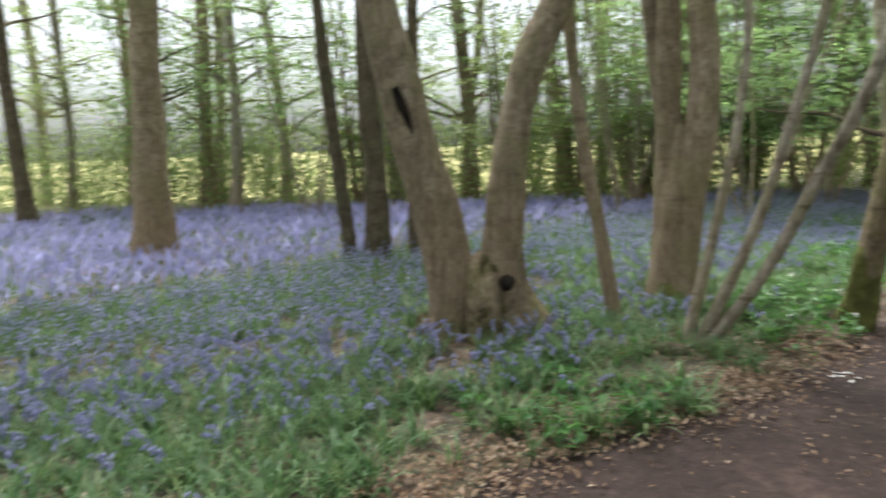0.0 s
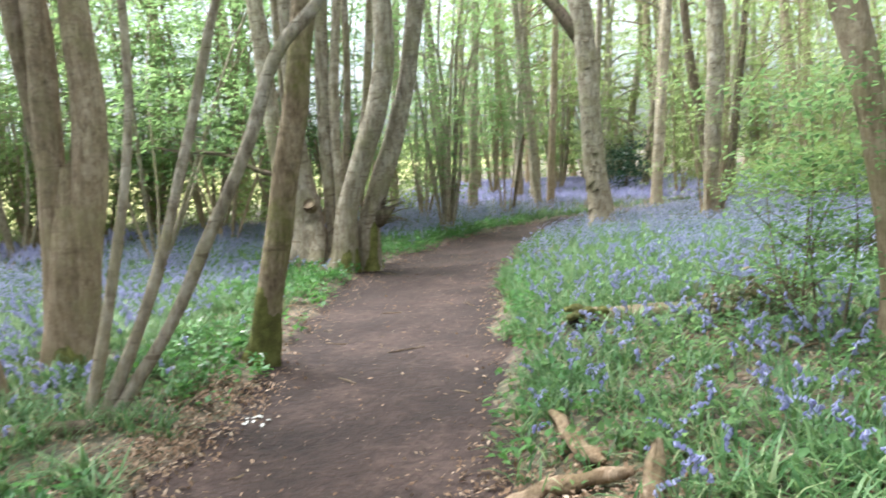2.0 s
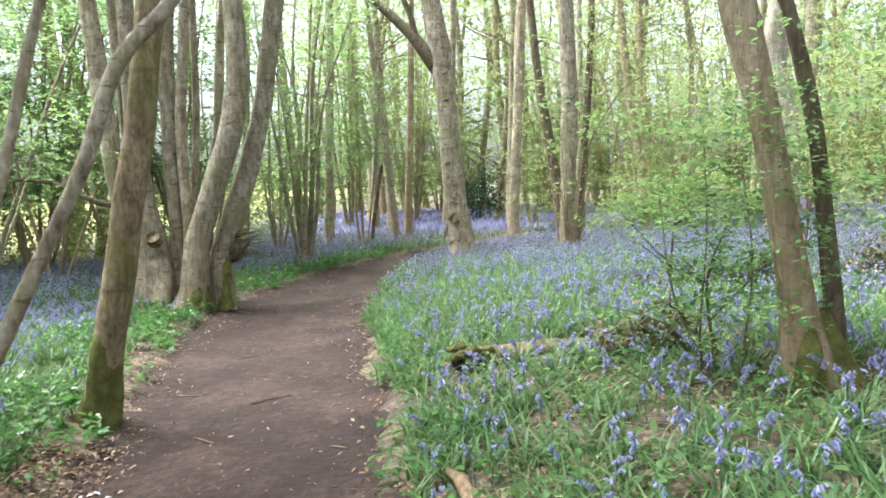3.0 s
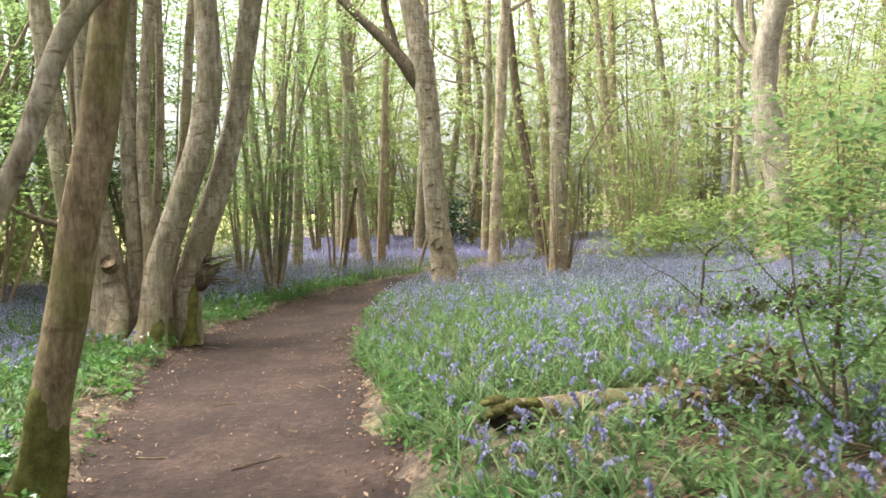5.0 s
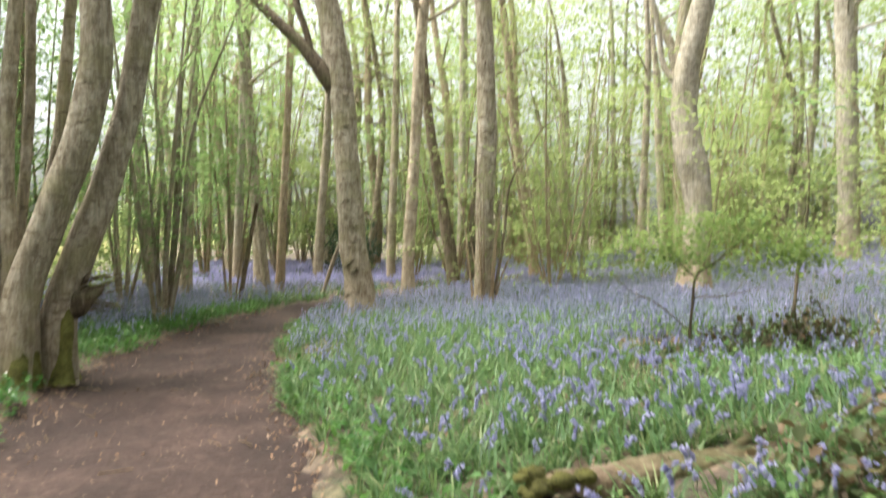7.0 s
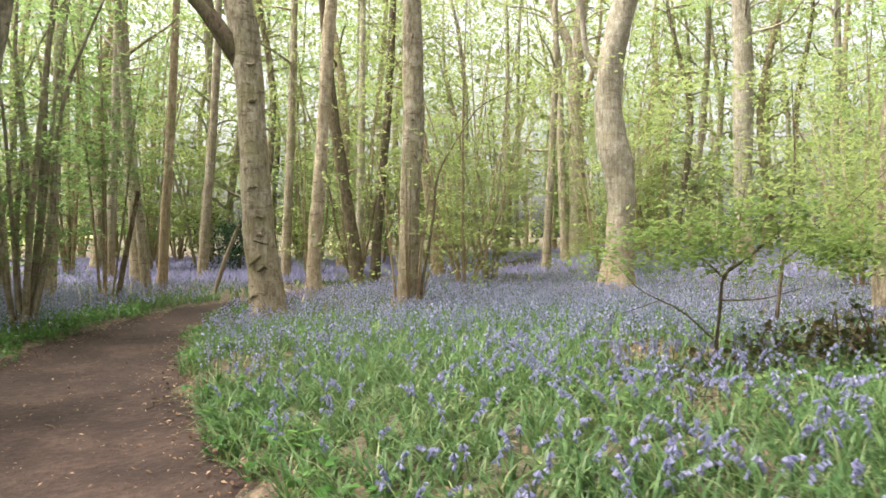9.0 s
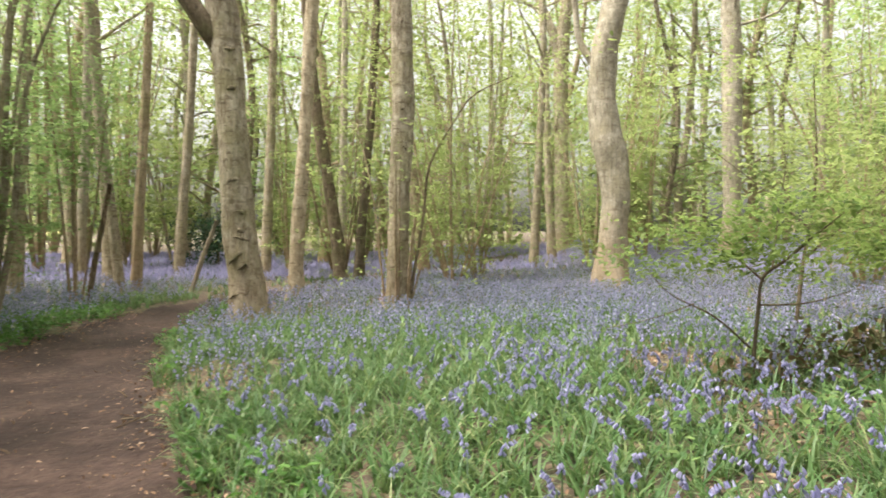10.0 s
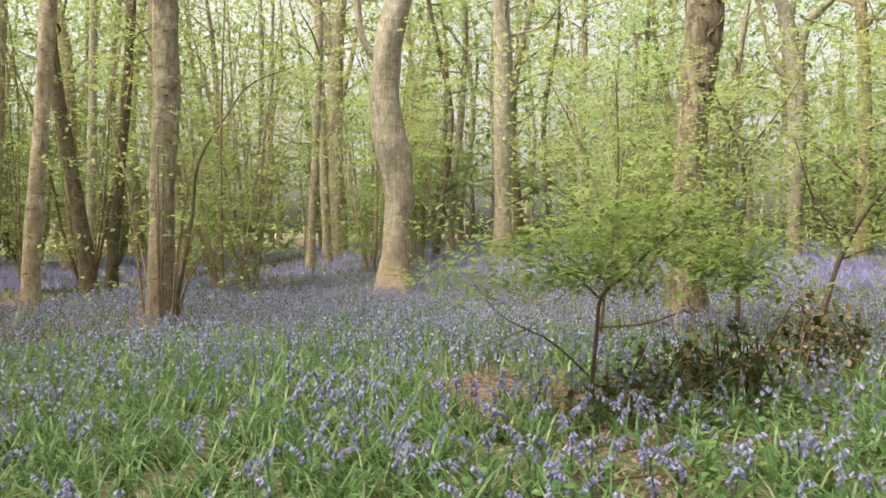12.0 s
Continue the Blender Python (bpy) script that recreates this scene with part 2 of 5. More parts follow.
# ---- mesh helpers ----
def mesh_of(name, verts, faces, material, smooth=True):
    """A mesh of four-sided faces from arrays."""
    verts, faces = np.asarray(verts, np.float32), np.asarray(faces, np.int32)
    me = bpy.data.meshes.new(name)
    me.vertices.add(len(verts))
    me.vertices.foreach_set("co", verts.ravel())
    me.loops.add(faces.size)
    me.loops.foreach_set("vertex_index", faces.ravel())
    me.polygons.add(len(faces))
    me.polygons.foreach_set("loop_start", np.arange(0, faces.size, 4, dtype=np.int32))
    me.polygons.foreach_set("loop_total", np.full(len(faces), 4, np.int32))
    me.polygons.foreach_set("use_smooth", np.full(len(faces), smooth))
    me.update(calc_edges=True)
    me.materials.append(material)
    return me


def joined(pieces):
    vs, fs, n = [], [], 0
    for v, f in pieces:
        v, f = np.asarray(v, float), np.asarray(f, int)
        vs.append(v)
        fs.append(f + n)
        n += len(v)
    return np.concatenate(vs), np.concatenate(fs)


def part(name, geometry, material, parent, label=""):
    ob = new(name, mesh_of(name, *geometry, material))
    ob.parent = parent
    return tagged(ob, label)


def thing(name, x, y, label, category, group="", z=None):
    ob = new(name)
    ob.empty_display_size = 0.2
    ob.location = (x, y, float(land(x, y)) if z is None else z)
    return tagged(ob, label, category, group)


def stuff(name, geometry, material, label, category):
    return tagged(new(name, mesh_of(name, *geometry, material)), label, category, "", "stuff")


def spline(points, sub):
    """A smooth line through points, with slopes by their spacing so that it never doubles back."""
    p = np.asarray(points, float)
    gap = np.maximum(np.linalg.norm(np.diff(p[:, :3], axis=0), axis=1), 1e-4)[:, None]
    rate = np.diff(p, axis=0) / gap
    slope = np.vstack([rate[:1], (rate[:-1] * gap[1:] + rate[1:] * gap[:-1]) / (gap[:-1] + gap[1:]), rate[-1:]]) if len(p) > 2 else np.vstack([rate, rate])
    out = []
    for n in range(len(p) - 1):
        for k in np.arange(sub) / sub:
            out.append((1 + 2 * k) * (1 - k) ** 2 * p[n] + k * (1 - k) ** 2 * gap[n] * slope[n] + k * k * (3 - 2 * k) * p[n + 1] + k * k * (k - 1) * gap[n] * slope[n + 1])
    out.append(p[-1])
    return np.array(out)


def tube(points, sides=10, sub=4, lump=0.07, flare=0.0, seed=0):
    """A tapered, slightly lumpy limb along points of x, y, z, radius. flare: how far its foot spreads into root buttresses."""
    rows = spline(points, sub)
    rows[:, 3] = np.maximum(rows[:, 3], 0.002)
    axis = np.gradient(rows[:, :3], axis=0)
    axis /= np.linalg.norm(axis, axis=1)[:, None] + 1e-9
    ref = np.where(np.abs(axis[:, 2:]) < 0.9, [[0, 0, 1.0]], [[1.0, 0, 0]]) if np.abs(axis[:, 2]).mean() < 0.6 else np.tile([[1.0, 0, 0]], (len(rows), 1))
    u = np.cross(axis, ref)
    u /= np.linalg.norm(u, axis=1)[:, None] + 1e-9
    w = np.cross(axis, u)
    ang = np.arange(sides) * 2 * math.pi / sides
    along = np.concatenate([[0], np.cumsum(np.linalg.norm(np.diff(rows[:, :3], axis=0), axis=1))])
    s = seed * 1.7
    wob = (np.sin(2 * ang[None] + along[:, None] * 2.1 / (rows[:, 3:].mean() * 9) + s) + np.sin(3 * ang[None] - along[:, None] * 3.3 + 2 * s)
           + np.sin(along[:, None] * 7.1 + ang[None] + s) * 0.8)
    r = rows[:, 3:] * (1 + lump * wob)
    if flare:
        foot = np.exp(-along / (2.2 * rows[0, 3]))[:, None]
        r = r * (1 + flare * foot * (0.55 + 0.6 * np.sin(4 * ang[None] + s) + 0.35 * np.sin(7 * ang[None] + 2 * s)))
    v = rows[:, None, :3] + r[..., None] * (np.cos(ang)[None, :, None] * u[:, None] + np.sin(ang)[None, :, None] * w[:, None])
    n = len(rows)
    i, j = np.meshgrid(np.arange(n - 1), np.arange(sides), indexing="ij")
    k = (j + 1) % sides
    f = np.stack([i * sides + j, i * sides + k, (i + 1) * sides + k, (i + 1) * sides + j], -1).reshape(-1, 4)
    v = v.reshape(-1, 3)
    caps = []
    for row, flip in ((0, True), (n - 1, False)):
        for a in range(0, sides - 2, 2):
            q = [row * sides, row * sides + a + 1, row * sides + a + 2, row * sides + (a + 3) % sides if a + 3 < sides else row * sides + a + 2]
            if len(set(q)) == 4:
                caps.append(q[::-1] if not flip else q)
    return (v, np.vstack([f, caps]) if caps else f)


def leaves(centres, length, width, rng, level=0.75, full=False):
    """Pointed leaves, each folded a little along its rib. level: how flat they lie."""
    c = np.asarray(centres, float)
    n = len(c)
    a = rng.uniform(0, 2 * math.pi, n)
    tilt = rng.normal(-0.15, 1.1 - level, n)
    d = np.stack([np.cos(a) * np.cos(tilt), np.sin(a) * np.cos(tilt), np.sin(tilt)], 1)
    side = np.cross(d, [0, 0, 1.0]) + rng.normal(0, 1.1 - level, (n, 3)) * 0.6
    side -= (side * d).sum(1)[:, None] * d
    side /= np.linalg.norm(side, axis=1)[:, None] + 1e-9
    up = np.cross(side, d)
    size = rng.uniform(0.65, 1.25, n)[:, None]
    L, W = length * size, width * size * 0.5
    if not full:
        v = np.stack([c - d * L * 0.5, c + side * W + up * W * 0.3 - d * L * 0.08, c + d * L * 0.5 - up * L * 0.08, c - side * W + up * W * 0.3 - d * L * 0.08], 1)
        return v.reshape(-1, 3), np.arange(4 * n).reshape(-1, 4)
    v = np.stack([c - d * L * 0.5, c - d * L * 0.2 + side * W + up * W * 0.25, c + d * L * 0.2 + side * W * 0.8 + up * W * 0.2, c + d * L * 0.5 - up * L * 0.1,
                  c + d * L * 0.2 - side * W * 0.8 + up * W * 0.2, c - d * L * 0.2 - side * W + up * W * 0.25], 1)
    base = 6 * np.arange(n)[:, None]
    f = np.concatenate([base + [[0, 1, 2, 3]], base + [[0, 3, 4, 5]]], 0)
    return v.reshape(-1, 3), f


def sprays(at, per, radius, rng, thick=0.18):
    """Places of leaves in flat sprays round each of the given places."""
    at = np.repeat(np.asarray(at, float), per, axis=0)
    a, r = rng.uniform(0, 2 * math.pi, len(at)), radius * np.sqrt(rng.uniform(0, 1, len(at)))
    return at + np.stack([r * np.cos(a), r * np.sin(a), rng.normal(0, thick * radius, len(at)) - 0.12 * r], 1)


# ---- ground, one sheet out to the horizon ----
def build_ground():
    xs = np.concatenate([[-1500, -600, -250, -120, -80, -60], np.arange(-50, -12, 1.0), np.arange(-12, 14, 0.3), np.arange(14, 50, 1.0), [60, 80, 120, 250, 600, 1500]])
    ys = np.concatenate([[-1500, -600, -250, -120, -60, -40, -30, -24], np.arange(-20, 0, 1.0), np.arange(0, 26, 0.3), np.arange(26, 60, 1.0), [70, 90, 130, 250, 600, 1500]])
    X, Y = np.meshgrid(xs, ys)
    Z = land(X, Y)
    fine = (np.abs(X) < 40) & (Y > -15) & (Y < 55)
    Z = Z + np.where(fine, 0.012 * wave(5 * X, 5 * Y, 2.0), 0)
    d, _ = off_path(X, Y)
    Z = np.where(d < 0.1, Z - 0.03, Z)
    w = len(xs)
    i, j = np.meshgrid(np.arange(len(ys) - 1), np.arange(w - 1), indexing="ij")
    f = np.stack([i * w + j, i * w + j + 1, (i + 1) * w + j + 1, (i + 1) * w + j], -1).reshape(-1, 4)
    me = mesh_of("ground", np.stack([X, Y, Z], -1).reshape(-1, 3), f, FLOOR)
    u = edge_of_wood(X, Y)
    meadow = np.clip((u - 24 + 1.5 * wave(X, Y)) / 3, 0, 1) * np.clip((-X - 11) / 4, 0, 1)
    me.attributes.new("meadow", "FLOAT", "POINT").data.foreach_set("value", meadow.ravel().astype(np.float32))
    tagged(new("ground", me), "woodland floor of dark leaf mould and moss", "ground", "", "structure")


def build_path():
    rows = spline(TRACK, 14)
    axis = np.gradient(rows[:, :2], axis=0)
    axis /= np.linalg.norm(axis, axis=1)[:, None]
    across = np.stack([axis[:, 1], -axis[:, 0]], 1)
    cols = np.linspace(-1, 1, 17)
    wob = 0.07 * np.sin(np.arange(len(rows)) * 0.9)[:, None] + 0.05 * np.sin(np.arange(len(rows)) * 2.3 + 1)[:, None]
    half = rows[:, 2:] + 0.14 + wob * np.sign(cols)[None]
    xy = rows[:, None, :2] + across[:, None] * (cols[None] * half)[..., None]
    z = land(xy[..., 0], xy[..., 1]) + 0.012 * wave(4 * xy[..., 0], 4 * xy[..., 1], 3.0) + np.where(np.abs(cols)[None] > 0.97, -0.05, 0.004)
    w = len(cols)
    i, j = np.meshgrid(np.arange(len(rows) - 1), np.arange(w - 1), indexing="ij")
    f = np.stack([i * w + j, i * w + j + 1, (i + 1) * w + j + 1, (i + 1) * w + j], -1).reshape(-1, 4)
    ob = new("path", mesh_of("path", np.dstack([xy, z]).reshape(-1, 3), f, SOIL))
    tagged(ob, "winding footpath of trodden dark brown earth", "path", "", "structure")


build_ground()
build_path()


# ---- trees with a shape of their own ----
def grown(stem, height, rng):
    """Carries a stem on upwards to a height, thinning."""
    s = [tuple(p) for p in stem]
    x, y, z, r = s[-1]
    dx, dy = (s[-1][0] - s[-2][0], s[-1][1] - s[-2][1])
    run = max(s[-1][2] - s[-2][2], 0.3)
    lx, ly = np.clip(dx / run, -0.35, 0.35), np.clip(dy / run, -0.35, 0.35)
    steps = 4
    for k in range(1, steps + 1):
        q = k / steps
        h = (height - z) * q
        s.append((x + lx * h * (1 - 0.4 * q) + rng.normal(0, 0.08), y + ly * h * (1 - 0.4 * q) + rng.normal(0, 0.08), z + h, r * (1 - 0.8 * q)))
    return s


def limbs_and_crown(owner, origin, tips, rng, bark_mat, leaf_mat, lo, hi, count, reach, sprays_each=5, per=13, leaf=0.11):
    """Side limbs from the stems in tips between the heights lo and hi, with leafy sprays at their ends."""
    at = []
    for n in range(count):
        stem = spline(tips[n % len(tips)], 6)
        ok = stem[(stem[:, 2] > lo) & (stem[:, 2] < hi)]
        if not len(ok):
            continue
        p = ok[rng.integers(len(ok))]
        a, far = rng.uniform(0, 2 * math.pi), reach * rng.uniform(0.55, 1.15)
        rise = rng.uniform(0.1, 0.7)
        mids = [(*p[:3], min(p[3] * 0.4, 0.06))]
        for k in (0.35, 0.7, 1.0):
            mids.append((p[0] + far * k * math.cos(a) + rng.normal(0, 0.08 * far), p[1] + far * k * math.sin(a) + rng.normal(0, 0.08 * far),
                         p[2] + far * rise * k ** 0.8 + rng.normal(0, 0.05 * far), min(p[3] * 0.4, 0.06) * (1 - 0.85 * k)))
        part("limb", tube(np.array(mids) - (*origin, 0), 5, 3, 0.05), bark_mat, owner)
        curve = spline(mids, 6)[5:]
        pick = curve[rng.integers(len(curve), size=sprays_each), :3]
        at.append(pick + rng.normal(0, 0.22 * reach * 0.5, pick.shape))
    if at:
        at = np.concatenate(at)
        part("crown", leaves(sprays(at, per, 0.16 * reach + 0.2, rng, 0.1) - origin, leaf, leaf * 0.6, rng, 0.85), leaf_mat, owner)


def stand(label, stems, bark_mat, seed, name="tree", limb_mat=None, top=13.0, flare=0.5, crown=(5.5, 12.5, 10, 2.6), leaf_mat=None, part_name="trunk", group="", sides=14, extend=None, dense=5):
    """A tree from its stems, each a few points of x, y, z, radius; the first stem's foot is the tree's foot."""
    rng = np.random.default_rng(seed)
    x, y = stems[0][0][:2]
    owner = thing(name, x, y, label, "tree", group)
    origin = np.array(owner.location)
    full = []
    for n, stem in enumerate(stems):
        stem = [tuple(p) for p in stem]
        main = extend is None or n in extend
        if stem[0][2] < 0.9:
            g = float(land(stem[0][0], stem[0][1])) - 0.08
            if stem[0][2] > g + 0.15:
                stem.insert(0, (stem[0][0], stem[0][1], g, stem[0][3] * 1.1))
            else:
                stem[0] = (*stem[0][:2], g, stem[0][3])
        s = grown(stem, top * rng.uniform(0.85, 1.1), rng) if main else stem
        if main:
            full.append(s)
        part(part_name if main else "limb", tube(np.array(s) - (*origin, 0), sides if main else 8, 6, 0.05, flare if stem[0][2] < 0.5 else 0, seed + n), bark_mat if main else limb_mat or bark_mat, owner)
    lo, hi, count, reach = crown
    if count:
        limbs_and_crown(owner, origin, full, rng, bark_mat, leaf_mat or LEAF, lo, hi, count, reach, dense)
    return owner


def knots(owner, stem, places, material, size=1.0):
    """Uneven bark ridges and branch scars on a stem: how far up it, which way round, how wide."""
    s = spline(stem, 12)
    base = np.array(owner.location)
    rng = np.random.default_rng(len(places) + int(10 * size))
    for up, turn, big in places:
        p = s[np.argmin(np.abs(s[:, 2] - up - rng.normal(0, 0.06)))]
        turn, tilt, fat, wide = turn + rng.normal(0, 0.2), rng.normal(0, 0.05), rng.uniform(0.5, 1.5), big * rng.uniform(0.35, 1.0)
        rows = []
        for k in np.linspace(-1, 1, 6):
            a = turn + k * 0.7 * wide
            r = p[3] * rng.uniform(0.92, 0.97)
            q = p[:3] + (math.cos(a) * r, math.sin(a) * r, tilt * k + rng.normal(0, 0.012))
            rows.append((*(q - base), 0.024 * size * fat * (1.1 - abs(k)) * rng.uniform(0.6, 1.3)))
        part("knot", tube(rows, 7, 2, 0.25, 0, up), material, owner, "dark branch scar")


def blob(c, r, squash, seed, n=10):
    """A rounded uneven lump."""
    rng = np.random.default_rng(seed)
    th, ph = np.meshgrid(np.linspace(0.05, math.pi - 0.05, n), np.arange(n * 2) * math.pi / n, indexing="ij")
    k = 1 + 0.12 * np.sin(3 * th + 2 * ph + seed) + 0.1 * np.sin(5 * ph - 2 * th + 2 * seed)
    v = np.stack([np.sin(th) * np.cos(ph), np.sin(th) * np.sin(ph), np.cos(th)], -1) * (k * r)[..., None] * np.array(squash) + np.array(c)
    i, j = np.meshgrid(np.arange(n - 1), np.arange(2 * n), indexing="ij")
    q = (j + 1) % (2 * n)
    f = np.stack([i * 2 * n + j, (i + 1) * 2 * n + j, (i + 1) * 2 * n + q, i * 2 * n + q], -1).reshape(-1, 4)
    return v.reshape(-1, 3), f


# two-stemmed tree with a mossy foot and a hole
cleft_left = [(-4.24, 5.68, -0.02, 0.215), (-4.29, 5.61, 0.72, 0.190), (-4.39, 5.49, 1.40, 0.177), (-4.49, 5.36, 2.06, 0.166), (-4.58, 5.25, 2.70, 0.151)]
cleft_right = [(-3.98, 6.00, -0.04, 0.210), (-4.01, 5.96, 0.70, 0.160), (-3.97, 6.01, 1.37, 0.144), (-3.92, 6.08, 1.89, 0.131), (-3.85, 6.16, 2.19, 0.144), (-3.70, 6.33, 2.64, 0.125)]
# its crown, above view, is thickened to shade the path
cleft = stand("twin-stemmed old tree with mossy hollow foot beside the path", [cleft_left, cleft_right], BARK, 11, flare=0.45, crown=(5.5, 12.5, 20, 3.4), dense=12)
o = Vector(cleft.location)
for n, root in enumerate([[(-4.40, 5.47, -0.06, 0.10), (-4.32, 5.57, 0.22, 0.12), (-4.28, 5.62, 0.62, 0.11)], [(-3.78, 6.14, -0.06, 0.12), (-3.92, 6.03, 0.26, 0.13), (-4.0, 5.97, 0.68, 0.10)],
                          [(-3.82, 5.86, -0.06, 0.11), (-3.90, 5.92, 0.22, 0.13), (-3.98, 5.96, 0.66, 0.11)], [(-4.18, 5.53, -0.06, 0.10), (-4.2, 5.6, 0.25, 0.12), (-4.26, 5.63, 0.6, 0.10)]]):
    part("root", tube(np.array(root) - (o.x, o.y, 0, 0), 12, 5, 0.16, 0.4, n), BARK_MOSSY, cleft)
part("burr", tube(np.array([(-3.97, 5.70, -0.06, 0.17), (-3.99, 5.73, 0.18, 0.155), (-4.02, 5.77, 0.40, 0.135), (-4.07, 5.81, 0.58, 0.10), (-4.10, 5.84, 0.68, 0.05)]) - (o.x, o.y, 0, 0), 16, 7, 0.16, 0.3, 8), BARK_MOSSY, cleft, "swollen burr between the stems")
mr = np.random.default_rng(19)
cushions = []
for n in range(46):
    up, a = mr.uniform(0.14, 0.70), mr.uniform(-1.5, 1.0)
    k = (up + 0.06) / 0.74
    cx, cy, rr = -3.97 - 0.13 * k ** 1.4, 5.70 + 0.14 * k ** 1.4, 0.19 * (1 - 0.62 * k ** 2)
    cushions.append(blob(np.array((cx + rr * math.cos(a - 0.7), cy + rr * math.sin(a - 0.7), up)) - np.array(o), mr.uniform(0.022, 0.05), (1, 1, mr.uniform(0.8, 1.5)), n, 6))
part("moss", joined(cushions), MOSS_DARK, cleft, "brown-green moss in the cleft")
part("burr", blob(Vector((-4.32, 5.46, 0.12)) - o, 0.115, (1, 1, 1.0), 2, 12), BARK, cleft, "swollen burr on a root")
part("moss", blob(Vector((-4.35, 5.43, 0.17)) - o, 0.085, (1, 1, 1.0), 4, 12), MOSS_DARK, cleft, "brown-green moss on a root")
part("hole", blob(Vector((-3.86, 5.855, 0.50)) - o, 0.06, (1, 1, 1), 3), HOLLOW, cleft, "dark knot hole")
part("scar", tube([(-4.385 - o.x, 5.26 - o.y, 1.98, 0.020), (-4.345 - o.x, 5.315 - o.y, 1.82, 0.036), (-4.325 - o.x, 5.35 - o.y, 1.62, 0.014)], 9, 5, 0.35), HOLLOW, cleft, "dark rotten scar")

stand("slender leaning pole tree", [[(-3.63, 6.88, 0.0, 0.062), (-3.70, 6.79, 0.77, 0.061), (-3.77, 6.71, 1.34, 0.056), (-3.84, 6.62, 2.34, 0.05)]], BARK, 12, top=9, crown=(5, 9, 5, 1.6), flare=0.2)
# extra leaves in the unseen crown, put there to shade the ground
grey = stand("grey-barked tree dividing into tall stems from its foot", [
    [(-3.69, 7.66, 0.0, 0.135), (-3.70, 7.66, 0.71, 0.119), (-3.67, 7.67, 1.43, 0.108), (-3.67, 7.66, 2.93, 0.100)],
    [(-3.60, 7.68, 0.0, 0.140), (-3.46, 7.72, 1.08, 0.137), (-3.36, 7.75, 2.01, 0.125), (-3.39, 7.74, 2.92, 0.114)],
    [(-3.66, 7.72, 1.1, 0.060), (-3.80, 7.68, 2.26, 0.079), (-3.87, 7.66, 2.94, 0.077)]], BARK, 13, top=13, flare=0.35, crown=(5.5, 12.5, 16, 3.0), dense=11)
part("foot", tube([(0.07, 0.0, -0.1, 0.215), (0.08, 0.01, 0.35, 0.185), (0.10, 0.02, 0.85, 0.165), (0.12, 0.03, 1.3, 0.12), (0.13, 0.03, 1.6, 0.06)], 18, 6, 0.06, 0.25, 2), BARK, grey, "fused trunk below the fork")
part("moss", blob((0.12, -0.15, 0.06), 0.12, (1.2, 0.7, 1.1), 3, 10), MOSS, grey, "green moss on the foot")
stand("coppiced poles leaning out of one foot beside the path", [
    [(-2.81, 6.63, 0.04, 0.043), (-2.55, 6.70, 1.10, 0.035), (-2.41, 6.74, 1.93, 0.028), (-2.39, 6.75, 2.66, 0.028)],
    [(-2.74, 6.65, 0.03, 0.047), (-2.34, 6.76, 0.90, 0.039), (-2.08, 6.83, 1.77, 0.034), (-1.85, 6.89, 2.64, 0.030)],
    [(-2.70, 6.66, -0.02, 0.047), (-2.31, 6.77, 0.54, 0.043), (-1.97, 6.86, 1.23, 0.042), (-1.69, 6.94, 1.82, 0.042), (-1.46, 7.00, 2.40, 0.045), (-1.27, 7.06, 2.61, 0.041)]],
    BARK_GREY, 14, name="coppice_tree", top=7.5, crown=(4.2, 7.5, 6, 1.5), flare=0.15, part_name="pole", sides=10)
sap_stem = [(-2.24, 8.13, 0.08, 0.128), (-2.17, 8.12, 0.39, 0.112), (-2.04, 8.12, 0.98, 0.106), (-1.94, 8.12, 1.48, 0.101), (-1.82, 8.12, 2.10, 0.104), (-1.73, 8.13, 2.71, 0.099), (-1.68, 8.13, 3.04, 0.099)]
sap = stand("leaning tree with fissured bark and mossy foot at the path edge", [sap_stem], BARK_MOSSY, 15, flare=0.25)
part("moss", tube([(0.0, -0.02, -0.05, 0.165), (0.035, -0.025, 0.15, 0.138), (0.065, -0.025, 0.34, 0.112), (0.10, -0.015, 0.56, 0.088), (0.14, 0.0, 0.74, 0.05)], 18, 8, 0.17, 0.2, 4), MOSS, sap, "green moss on the foot")

